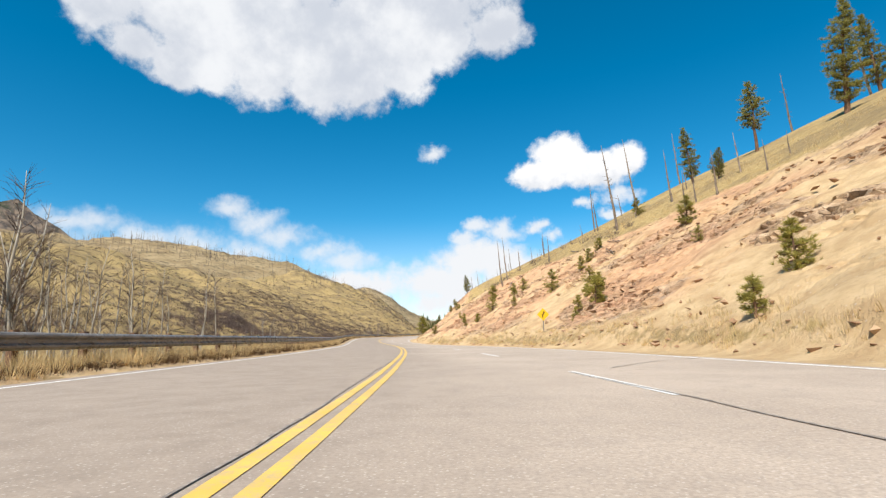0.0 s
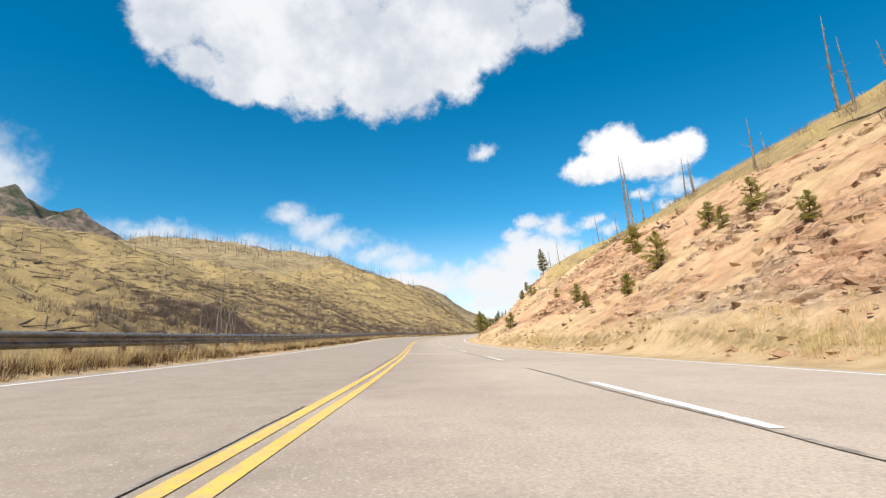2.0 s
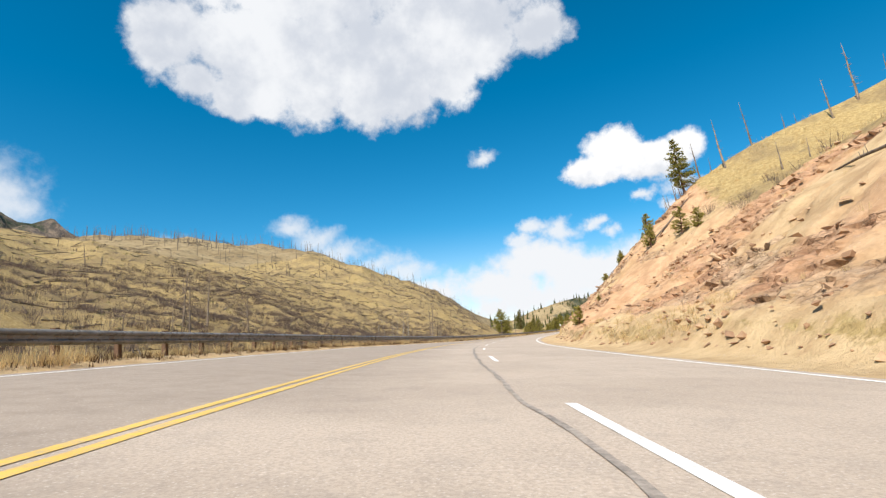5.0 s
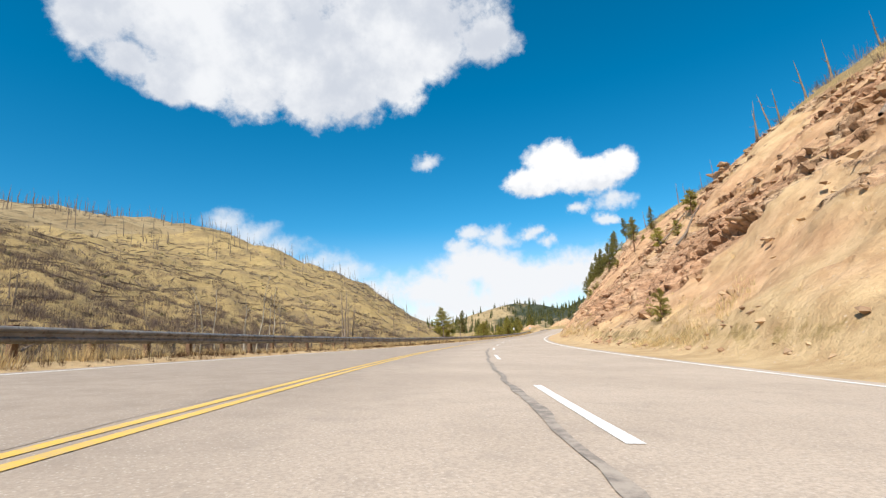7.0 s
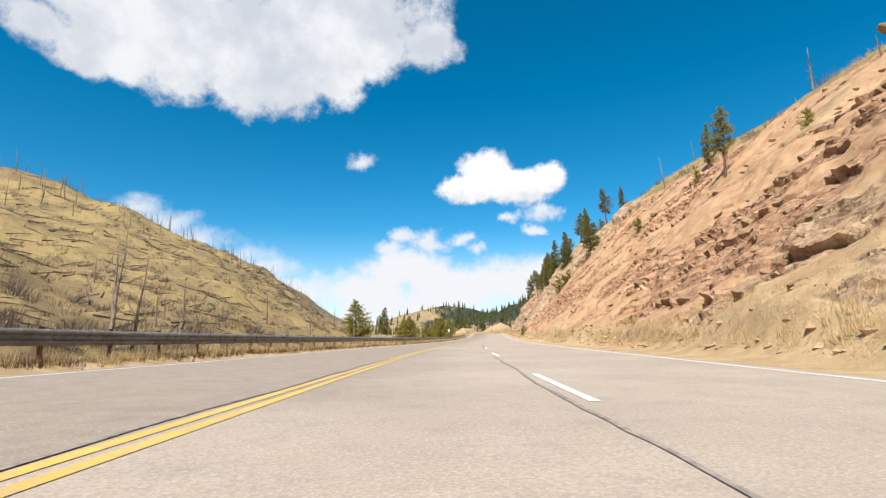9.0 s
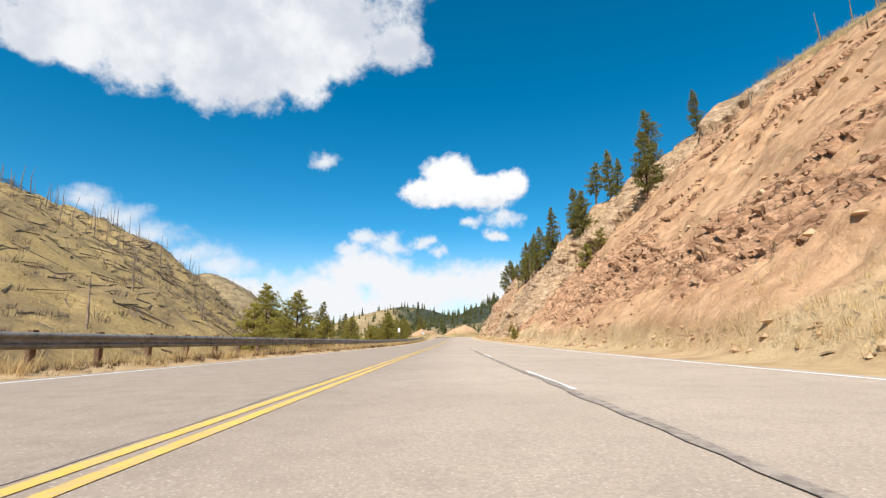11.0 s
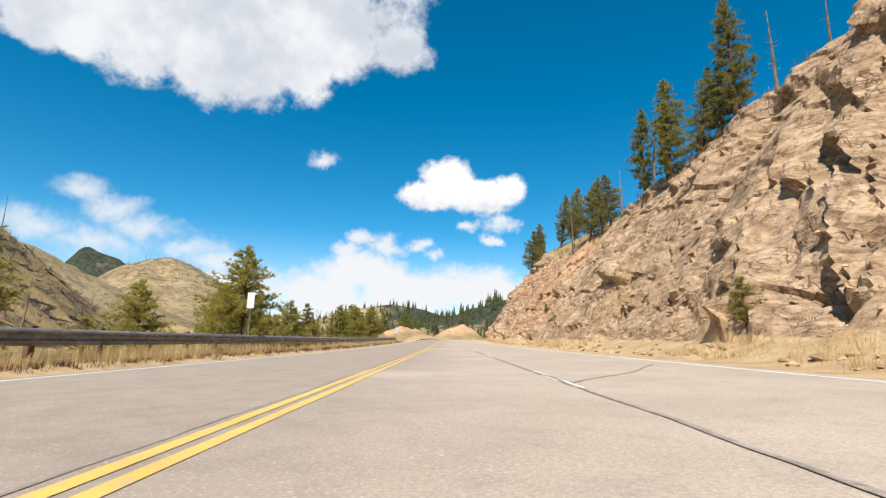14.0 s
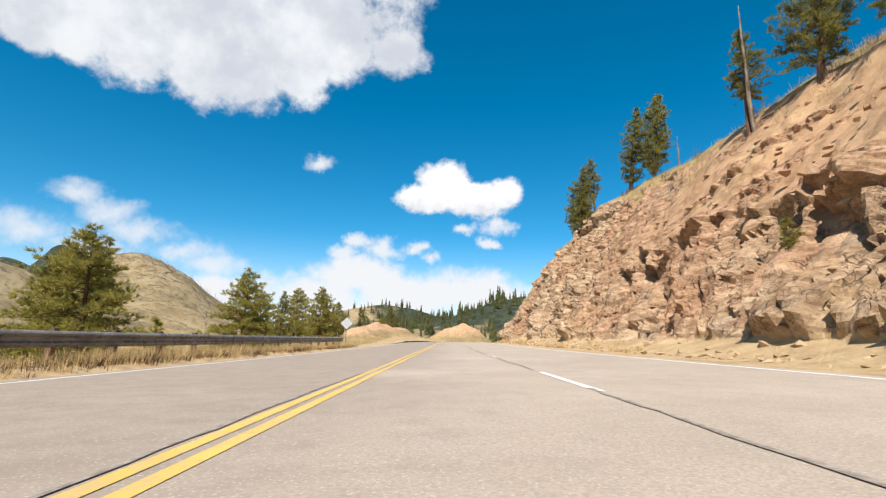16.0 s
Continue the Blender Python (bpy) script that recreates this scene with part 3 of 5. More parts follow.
M_SAGE = make_blades("dull green shrub leaves", (0.11, 0.115, 0.04), (0.24, 0.225, 0.085))
M_SIGN_YELLOW = make_plain("yellow sign sheet", (0.85, 0.5, 0.02), 0.4)
M_SIGN_WHITE = make_plain("white sign sheet", (0.78, 0.78, 0.78), 0.45)
M_SIGN_BACK = make_plain("bare aluminium sign sheet", (0.62, 0.62, 0.63), 0.45, 0.3)
M_BLACK = make_plain("black sign paint", (0.015, 0.015, 0.015), 0.5)


# ---------------------------------------------------------------- mesh helpers
def mesh_of(name, verts, faces, material, smooth=False):
    me = bpy.data.meshes.new(name)
    verts = np.asarray(verts, float)
    if isinstance(faces, np.ndarray):
        me.vertices.add(len(verts))
        me.vertices.foreach_set("co", verts.ravel())
        k = faces.shape[1]
        me.loops.add(faces.size)
        me.loops.foreach_set("vertex_index", faces.ravel().astype(np.int32))
        me.polygons.add(len(faces))
        me.polygons.foreach_set("loop_start", np.arange(0, faces.size, k, dtype=np.int32))
        me.update(calc_edges=True)
        me.validate()
    else:
        me.from_pydata([tuple(v) for v in verts], [], faces)
        me.update()
    me.materials.append(material)
    me.polygons.foreach_set("use_smooth", np.full(len(me.polygons), bool(smooth)))
    return me


def grid_faces(rows, cols):
    a = np.arange(rows * cols).reshape(rows, cols)
    return np.stack([a[:-1, :-1], a[:-1, 1:], a[1:, 1:], a[1:, :-1]], -1).reshape(-1, 4)


def part(name, data, parent, label="", place=None):
    ob = new(name, data)
    ob.parent = parent
    if place is not None:
        ob.matrix_basis = place
    if label:
        ob["label"] = label
    return ob


def cover(me, red, green, blue):
    att = me.color_attributes.new("cover", "FLOAT_COLOR", "POINT")
    col = np.ones((len(me.vertices), 4))
    col[:, 0], col[:, 1], col[:, 2] = np.ravel(red), np.ravel(green), np.ravel(blue)
    att.data.foreach_set("color", np.clip(col, 0, 1).ravel())


class Heap:
    """Gathers many small pieces into one mesh."""

    def __init__(self):
        self.v, self.f, self.n = [], [], 0

    def add(self, verts, faces):
        self.v.append(np.asarray(verts, float))
        self.f.append(np.asarray(faces, int) + self.n)
        self.n += len(verts)

    def mesh(self, name, material, smooth=False):
        return mesh_of(name, np.concatenate(self.v), np.concatenate(self.f), material, smooth)


def tube(heap, points, radii, sides=6):
    """A tapered, bent limb through the points."""
    points = [Vector(p) for p in points]
    rings = []
    for i, p in enumerate(points):
        way = (points[min(i + 1, len(points) - 1)] - points[max(i - 1, 0)]).normalized()
        side = way.orthogonal().normalized()
        up = way.cross(side)
        for k in range(sides):
            a = 2 * math.pi * k / sides
            rings.append(p + (side * math.cos(a) + up * math.sin(a)) * radii[i])
    faces = []
    for i in range(len(points) - 1):
        for k in range(sides):
            a, b = i * sides + k, i * sides + (k + 1) % sides
            faces += [(a, b, b + sides), (a, b + sides, a + sides)]
    last = (len(points) - 1) * sides
    faces += [(last, last + k, last + k + 1) for k in range(1, sides - 1)]
    heap.add(rings, faces)


def box_mesh(name, x, y, z, material, bevel=0.0):
    bm = bmesh.new()
    bmesh.ops.create_cube(bm, size=1.0)
    bmesh.ops.scale(bm, vec=(x, y, z), verts=bm.verts)
    if bevel:
        bmesh.ops.bevel(bm, geom=bm.edges[:], offset=bevel, segments=2, affect="EDGES")
    me = bpy.data.meshes.new(name)
    bm.to_mesh(me)
    bm.free()
    me.materials.append(material)
    return me


# ---------------------------------------------------------------- road
def road_sheet(name, s, d, lift, material):
    ss, dd = np.meshgrid(s, d, indexing="ij")
    v = on_road(ss, dd, paved(ss, dd) + lift)
    return mesh_of(name, v.reshape(-1, 3), grid_faces(*ss.shape)[:, ::-1], material)


RIGHT_LINE, LEFT_LINE, LANE = 7.55, -5.85, 3.24
road_s = np.arange(-80, 740, 2.0)
edge_l = -6.55 + 0.2 * smooth_noise(road_s / 3.1, road_s * 0, 61)
edge_r = 8.1 + 0.15 * smooth_noise(road_s / 2.7, road_s * 0, 62)
cross = np.array([0, 0.01, 0.2, 0.425, 0.445, 0.6, 0.8, 0.99, 1])
ss, cc = np.meshgrid(road_s, cross, indexing="ij")
dd = edge_l[:, None] * (1 - cc) + edge_r[:, None] * cc
rim = np.where((cc == 0) | (cc == 1), -0.1, 0.0)
road = tagged(new("road", mesh_of("road", on_road(ss, dd, paved(ss, dd) + rim).reshape(-1, 3), grid_faces(*ss.shape)[:, ::-1], M_ASPHALT)),
              "sun-bleached grey asphalt mountain road with three lanes", "road", kind="structure")

cover(road.data, (dd < 0.0) * 1.0, 0 * dd, 0 * dd)


def stripe(name, material, d, width, s_from, s_to, label, wobble=0.0, step=1.5, seed=0, category="road marking"):
    n = max(3, int((s_to - s_from) / step) + 1)
    s = np.linspace(s_from, s_to, n)
    c = d + wobble * smooth_noise(s / 5.0, s * 0, seed)
    w = width * (1 + 0.16 * smooth_noise(s / 0.7, s * 0, seed + 1) + 0.12 * smooth_noise(s / 2.9, s * 0, seed + 2))
    ss, kk = np.meshgrid(s, [-0.5, 0.5], indexing="ij")
    dd = c[:, None] + kk * w[:, None]
    v = on_road(ss, dd, paved(ss, dd) + 0.005)
    ob = part(name, mesh_of(name, v.reshape(-1, 3), grid_faces(*ss.shape)[:, ::-1], material), road, label)
    return ob


for side in (-0.105, 0.105):
    stripe("yellow_line", M_YELLOW, side, 0.115, -80, 700, "double yellow centre line, worn at the edges", 0.02, 1.5, 3)
stripe("edge_line", M_WHITE, LEFT_LINE, 0.13, -80, 700, "thin white edge line", 0.03, 1.5, 5)
stripe("edge_line", M_WHITE, RIGHT_LINE, 0.13, -80, 700, "thin white edge line", 0.03, 1.5, 7)
DASH_START, DASH_STEP, DASH_LONG = 5.49, 12.19, 3.82
for k in range(-7, 52):
    a = DASH_START + DASH_STEP * k
    stripe("lane_dash", M_WHITE, LANE, 0.115, a, a + DASH_LONG, "", 0.015, 0.6, 40 + k)

# sealed cracks in the asphalt
def crack(pts, width, seed, name="sealed_crack", stray=0.14):
    """A wandering strip of tar through (s, d) places."""
    p = np.array(pts, float)
    t = np.linspace(0, len(p) - 1, max(12, int(np.abs(np.diff(p, axis=0)).sum() / 0.35)))
    s, d = np.interp(t, range(len(p)), p[:, 0]), np.interp(t, range(len(p)), p[:, 1])
    d = d + stray * rough(t * 0 + s / 1.3, d, 5, seed)
    s = s + stray * rough(s, d / 1.7 + 9, 3, seed + 1)
    w = 0.55 * width * (0.6 + 1.1 * np.abs(rough(s / 0.8, d / 0.8, 3, seed + 2)))
    way = np.stack([np.gradient(s), np.gradient(d)], 1)
    way /= np.linalg.norm(way, axis=1)[:, None] + 1e-9
    a_s, a_d = s - way[:, 1] * w / 2, d + way[:, 0] * w / 2
    b_s, b_d = s + way[:, 1] * w / 2, d - way[:, 0] * w / 2
    ss, dd = np.stack([a_s, b_s], 1), np.stack([a_d, b_d], 1)
    v = on_road(ss, dd, paved(ss, dd) + 0.0085)
    return part(name, mesh_of(name, v.reshape(-1, 3), grid_faces(*ss.shape), M_TAR), road, "dark tar strip over a crack")


for k, (a, b, d0, d1, w) in enumerate([(-10, 9.2, 3.3, 3.22, 0.05), (16, 20, 3.2, 3.1, 0.03), (36, 48, 3.2, 3.2, 0.05), (50, 62, 3.15, 3.1, 0.07), (66, 96, 3.1, 2.85, 0.09),
                                       (96, 112, 2.85, 2.95, 0.12), (112, 140, 2.95, 2.8, 0.1), (140, 166, 2.8, 2.75, 0.14), (172, 205, 2.85, 2.95, 0.14), (214, 238, 3.0, 3.1, 0.07),
                                       (250, 300, 3.1, 3.15, 0.15), (300, 322, 3.18, 3.2, 0.05), (326, 352, 3.2, 3.22, 0.09), (352, 396, 3.22, 3.2, 0.08), (400, 480, 3.2, 3.2, 0.07)]):
    crack([(a, d0), ((a + b) / 2, (d0 + d1) / 2 + 0.03 * (-1) ** k), (b, d1)], w * 1.5, 80 + 3 * k, stray=0.08)
for k, (a, b, d, w) in enumerate([(-5, 16, -0.28, 0.05), (44, 56, -0.27, 0.06), (60, 78, -0.28, 0.05), (214, 236, -0.34, 0.09), (262, 284, -1.0, 0.03), (300, 312, -0.3, 0.04),
                                  (334, 350, -0.26, 0.03), (296, 324, 0.0, 0.06), (352, 372, -0.3, 0.07), (374, 400, -0.33, 0.08), (140, 200, -1.2, 0.025)]):
    crack([(a, max(d, -0.22)), ((a + b) / 2, max(d, -0.22) - 0.02), (b, max(d, -0.22))], w * 1.1, 140 + 3 * k, stray=0.07)
for k, pts in enumerate([[(166.5, -0.9), (165.6, 0.3), (165.0, 1.3), (164.85, 2.6), (164.95, 3.6), (165.3, 4.3), (166.2, 5.4), (167.3, 6.6)], [(94.5, 4.6), (95.8, 6.0), (97.5, 7.8)], [(347.5, 3.3), (350.0, 5.0), (353.0, 6.6)],
                         [(10.0, 4.2), (12.0, 6.0), (13.0, 7.6)], [(374.5, -3.0), (375.0, 0.5), (374.6, 3.2)], [(247, -5), (248, -1), (247.5, 3)], [(306, 4.9), (308, 5.8), (311, 6.8)],
                         [(119, -5.0), (120, -1), (119.4, 3.0), (121, 7)]]):
    crack(pts, 0.09, 190 + 3 * k)


# ---------------------------------------------------------------- land beside the road
def side_land(name, s, d, heights, label, smooth, parts):
    v = on_road(s, d, heights)
    me = mesh_of(name, v.reshape(-1, 3), parts, M_LAND, smooth)
    return tagged(new(name, me), label, "hillside", kind="structure"), me


# the cut slope: soil with rock bands at first, then a red face, then a tan cliff of broken blocks
row_s = np.concatenate([np.arange(-60, -5, 1.0), np.arange(-5, 180, 0.26), np.arange(180, 440, 0.2), np.arange(440, 520, 0.4), np.arange(520, 600, 1.0)])
row_u = np.concatenate([np.arange(-4.4, 0, 0.4), np.arange(0, 21, 0.19), np.arange(21, 28, 0.4), np.arange(28, 44, 1.0), np.arange(44, 120, 4.0)])
ss, uu = np.meshgrid(row_s, row_u, indexing="ij")
dd = toe_at(ss) + uu / (1 + 0.5 * ramp(np.interp(ss, CUT_S, CUT_M), 0.7, 1.5) * (1 - ramp(uu, 24, 34)) * (uu > 0))
dd = TOE + (dd - TOE) * (1 - 0.8 * ramp(ss, 495, 550) * (uu > 0))
hh = right_land(ss, dd)
high = hh - paved(ss, 8.0)
crown_h = np.interp(ss, CUT_S, CUT_H)
bare = ramp(high, 0.5 + 0.1 * ramp(ss, 350, 360), 1.6 - 0.5 * ramp(ss, 350, 360)) * (1 - ramp(hh - crown_h, -3.0, 0.5))
wander = rough(ss / 9.0, hh / 5.0, 4, 331)
cliff = ramp(ss + 8 * wander - (352 - 1.9 * (high - 1.5)), -2.5, 2.5)          # tan rock, its border climbing back towards the road's start
bands = ramp(rough(ss / 10.0, (high + 0.05 * ss) / 1.5, 3, 333) + 0.35 * wander, 0.05, 0.18)
slabs = np.exp(-((ss - 222) / 26.0) ** 2) * np.exp(-((high - 4.6) / 2.6) ** 2) * 1.25 + np.exp(-((ss - 306) / 24.0) ** 2) * np.exp(-((high - 5.0) / 2.6) ** 2) * 1.3 + np.exp(-((ss - 338) / 14.0) ** 2) * np.exp(-((high - 9.0) / 3.8) ** 2)
slabs = ramp(slabs + 0.8 * wander, 0.3, 0.7)
stony = np.interp(ss, ROCK_S, ROCK_V)
dips = 0.12 + 0.75 * ramp(rough(ss / 11.0, (high + 0.42 * ss) / 1.5, 4, 337) + 0.3 * wander, 0.1, 0.26)     # beds that climb towards the road's start
scree = np.exp(-((ss - 336) / 13.0) ** 2) * (1 - ramp(high + 1.6 * wander, 1.5, 2.8))
dirt_top = ramp(ss, 388, 400) * ramp(high - crown_h + 5 * wander, -11.5, -7.5) * (1 - ramp(ss, 425, 445))
outcrop = np.maximum(np.maximum(bands * (0.62 + 0.3 * stony) * (1 - 0.7 * ramp(ss, 235, 265)), slabs), np.maximum(cliff * (1 - 0.75 * dirt_top), ramp(ss, 170, 200) * dips))
crops = ramp(rough(ss / 5.0, (high + 0.08 * ss) / 1.6, 4, 335) + 0.25 * wander, 0.17, 0.3) * (1 - ramp(ss, 150, 185)) * ramp(high, 1.2, 2.6) * (0.45 + 0.55 * ramp(ss, 40, 70))
crops = np.maximum(crops, ramp(np.exp(-((ss - 41) / 7.0) ** 2 - ((high - 3.0) / 1.2) ** 2) + 0.5 * wander, 0.4, 0.65) + ramp(np.exp(-((ss - 22) / 6.0) ** 2 - ((high - 6.0) / 1.6) ** 2) + 0.5 * wander, 0.45, 0.7))
outcrop = np.clip(np.maximum(outcrop, 0.9 * crops), 0, 1) * bare * (1 - scree)
hard = np.maximum(cliff * (1 - 0.8 * dirt_top), 0.4 * slabs) * outcrop
# blocks at four sizes: bedded in the red face, stacked in the tan cliff, smooth slabs next, then upright shattered joints
wx, wy = 0.42 * rough(ss / 1.9, hh / 1.9, 4, 381), 0.42 * rough(ss / 1.9 + 40, hh / 1.9, 4, 383)
wx, wy = wx + 1.1 * rough(ss / 8.0, hh / 8.0, 2, 385), wy + 1.1 * rough(ss / 8.0 + 40, hh / 8.0, 2, 387)
tilt = 0.45 * np.exp(-((ss - 312) / 26.0) ** 2) + 0.05
fx, fy = ss + wx - 0.3 * tilt * hh, hh + wy + tilt * ss
shale = ramp(ss + 5 * wander - 0.8 * (high - 6), 398, 406)                      # upright shattered joints
slab = ramp(ss + 4 * wander, 364, 372) * (1 - shale) * (1 - ramp(high - 0.62 * crown_h + 3 * wander, 0, 2.5))
stack = np.clip(1 - shale - slab, 0, 1)
o1, _ = blocks(fx / 2.9, fy / 1.9, 301)
o2, e2 = blocks(fx / 1.15 + 7, fy / 0.75, 311)
o4, _ = blocks(fx / 0.55 + 7, fy / 0.42, 317)
rx_, ry_ = 0.9 * fx + 0.43 * fy, 0.9 * fy - 0.43 * fx
j1 = facets(fx, fy, 28, 3.6, 1.5, 601) + 0.5 * facets(fx, fy, 55, 1.7, 1.3, 605)
j2, g2 = blocks(rx_ / 1.9, ry_ / 1.25 + 5, 611)
j3, _ = blocks(rx_ / 0.85, ry_ / 0.6 + 3, 621)
k1 = facets(fx, fy, 12, 5.5, 1.5, 631)
_, q1 = jointed(fx, fy, 6, 6.0, 1.1, 635)
k2, q2 = blocks(fx / 3.6, fy / 2.3, 641)
t1 = facets(fx, fy, -30, 2.6, 2.0, 651) + 0.45 * facets(fx, fy, -20, 1.2, 2.0, 655)
t2, w2 = jointed(fx, fy, -34, 1.25, 2.3, 661)
t3, w3 = jointed(fx, fy, -24, 0.55, 2.2, 671)
shatter = ramp(rough(ss / 5.0, hh / 4.0, 3, 377) + 0.14 * (1 - cliff), 0.0, 0.26)
groove = lambda e, w: 1 - ramp(e, 0.0, w)
small = facets(fx, fy, 40, 0.85, 1.4, 691)
piled = j1 * (1.1 + 2.5 * cliff) + j2 * (0.42 + 0.5 * shatter) + small * (0.35 + 0.3 * shatter) + j3 * 0.34 * shatter - 0.3 * groove(g2, 0.07) * (0.3 + 0.7 * shatter)
cleft = np.exp(-((ss - 386.5 - 0.15 * (high - 6)) / 0.9) ** 2) * ramp(high, 2, 4) + 0.8 * np.exp(-((ss - 398) / 1.5) ** 2) * (1 - ramp(high, 4.0, 4.7)) + 0.9 * np.exp(-((ss - 378) / 2.2) ** 2 - ((high - 11) / 1.6) ** 2)
smoothed = k1 * 3.0 - 1.5 * cleft + k2 * (0.4 + 0.25 * shatter) + (small * 0.4 + j3 * 0.3) * shatter + 0.12 * small - 0.3 * groove(q1, 0.02) - 0.32 * groove(q2, 0.04)
split = t1 * 2.3 + t2 * 0.72 + t3 * 0.4 - 0.3 * groove(w2, 0.12) - 0.14 * groove(w3, 0.16)
brow = 0.0
for k, (low, rise, wave) in enumerate([(5.2, 0.05, 2.2), (9.5, -0.06, 2.6), (14.0, 0.04, 2.4)]):
    lip = high - low - rise * (ss - 380) - wave * rough(ss / 7.0, ss * 0, 3, 701 + k) - 0.5 * wy
    here = ramp(rough(ss / 6.0, ss * 0 + 3.0 * k, 2, 711 + k), -0.02, 0.12)
    brow = brow + 1.05 * here * ramp(lip, -0.08, 0.12) * (1 - ramp(lip, 0.15, 3.4))
push = hard * (brow + stack * piled + slab * smoothed + shale * 1.15 * split)
loose_rock = outcrop * (1 - np.clip(hard, 0, 1))
n1, h1 = jointed(fx, fy + 0.12 * ss, 84, 0.46, 2.2, 681)
push = push + crops * bare * (0.5 * n1 - 0.16 * groove(h1, 0.16)) + loose_rock * (o1 * 0.5 * slabs + o2 * (0.2 + 0.45 * shatter) * (0.45 + 0.55 * ramp(ss, 150, 190)) + o4 * (0.1 + 0.22 * shatter) - 0.2 * groove(e2, 0.12))
push = push + bare * rough(ss / 6.0, hh / 3.0, 5, 341) * (0.8 - 0.3 * outcrop - 0.42 * hard) + (1 - bare) * rough(ss / 2.5, dd / 2.5, 3, 343) * 0.25 * ramp(dd, 9, 12)
gully = bare * np.minimum(0, rough(ss / 2.6, hh / 30.0, 3, 351)) * 1.1 * (1 - 0.8 * outcrop) * (0.5 + 0.5 * ramp(ss, 40, 90))
bed_h = (fy + 1.6 * rough(ss / 9.0, hh / 5.0, 3, 371)) / 1.7
ledge = bed_h - np.floor(bed_h)
fine_h = (fy + 0.8 * rough(ss / 3.0, hh / 3.0, 3, 373)) / 0.55
fine_l = fine_h - np.floor(fine_h)
broken = ramp(rough(ss / 3.2, hh / 1.8, 3, 375), -0.12, 0.16)
push = push + gully + outcrop * (1 - 0.8 * np.clip(hard, 0, 1)) * (1 - 0.75 * ramp(ss, 345, 360)) * broken * ((0.5 - ledge) * (0.3 + 0.2 * hard + 0.45 * (1 - cliff) * ramp(ss, 165, 195)) + (0.5 - fine_l) * 0.2)
push = push + (0.12 - 0.06 * hard) * bare * rough(ss / 0.8, hh / 0.8, 3, 391)
dd2 = dd - push * 0.8
hh2 = hh + push * 0.35
cut, me = side_land("cut_slope", ss, dd2, hh2, "steep road cut of reddish soil and broken rock under dry grass", False, grid_faces(*ss.shape)[:, ::-1])
grassy = np.clip(1 - bare, 0, 1) * (1 - 0.75 * ramp(ss, 335, 350) * (1 - ramp(hh, 3, 8))) * ramp(dd, TOE - 0.8, TOE + 0.3) * (0.55 + 0.5 * ramp(hh, 2, 9)) + 0.25 * ramp(rough(ss / 9.0, hh / 4.0, 3, 361), 0.1, 0.5) * bare * (1 - cliff)
grassy = grassy * (1 - 0.95 * np.exp(-((ss - 321) / 28.0) ** 2) * (1 - ramp(high, 4, 8)))
soft = (outcrop[:-1, :-1] + outcrop[1:, 1:]) / 2 < 0.4
me.polygons.foreach_set("use_smooth", soft.ravel())
cut_place = on_road(ss, dd2, hh2)
cut_rock = outcrop * (1 - 0.93 * np.clip(hard, 0, 1))
cut_s = row_s.copy()
redness = np.interp(ss, [-60, 0, 60, 110, 150, 180, 230, 250, 280, 330, 420, 445, 600], [0.1, 0.2, 0.55, 0.58, 0.62, 0.65, 0.65, 0.75, 1.0, 1.0, 0.9, 0.75, 0.8])
redness = (redness * (1 - 0.75 * scree) + 0.5 * wander) * (0.4 + 0.6 * ramp(high, 0.3, 2.5)) * (1 - cliff * (0.85 - 0.5 * ramp(ss, 382, 412)))
cover(me, redness, grassy, outcrop * (0.72 + 0.38 * ramp(ss, 165, 195)))

# land across the guard rail
row_s = np.arange(-80, 640, 1.25)
row_e = np.concatenate([np.arange(6.3, 16, 0.5), np.arange(16, 60, 0.9), np.arange(60, 130, 2.0)])
ss, ee = np.meshgrid(row_s, row_e, indexing="ij")
hh = left_land(ss, -ee)
bed, me = side_land("valley_side", ss, -ee, hh, "dry grassy valley floor and burnt hillside beyond the rail", True, grid_faces(*ss.shape))
stone_l = np.exp(-((ss - 150) / 14.0) ** 2 - ((ee - 41) / 10.0) ** 2) * (0.6 + 1.5 * rough(ss / 4.0, ee / 4.0, 3, 411))
heaps = sum(np.exp(-((ss - a) / b) ** 2 - ((ee - c) / d) ** 2) for a, c, b, d, _ in MOUNDS)
cover(me, 0.2 + 0.9 * heaps, 0.35 + 0.65 * ramp(ee, 7.4, 9.5) - stone_l - 0.8 * heaps, stone_l)

# the ground out to the horizon
near = np.arange(-560, 761, 7.0)
gx = np.concatenate([np.arange(-2400, -560, 60.0), near, np.arange(790, 2400, 60.0)])
gy = np.concatenate([np.arange(-1500, -120, 60.0), np.arange(-110, 1250, 7.0), np.arange(1250, 3200, 60.0)])
xx, yy = np.meshgrid(gx, gy, indexing="ij")
zz, fs, fd = far_land(xx, yy)
me = mesh_of("ground", np.stack([xx, yy, zz], -1).reshape(-1, 3), grid_faces(*xx.shape)[:, ::-1], M_FAR, True)
ground = tagged(new("ground", me), "straw-coloured hills with dark forest on the far slopes", "ground", kind="structure")
wood = np.exp(-((xx - 200) / 140.0) ** 2 - ((yy - 820) / 220.0) ** 2) + ramp(yy, 1150, 1250) * ramp(xx, -180, -60) + 0.62 * ramp(yy, 1150, 1250) + ramp(-xx, 560, 700) * 0.5 * ramp(zz, 120, 200) + 0.75 * ramp(xx, 120, 260) * ramp(yy, 560, 700)
cover(me, wood, np.maximum(ramp(-xx, 480, 620) * ramp(zz, 40, 90), ramp(yy, 1120, 1200) * ramp(-xx, 60, 160)), 0 * xx)


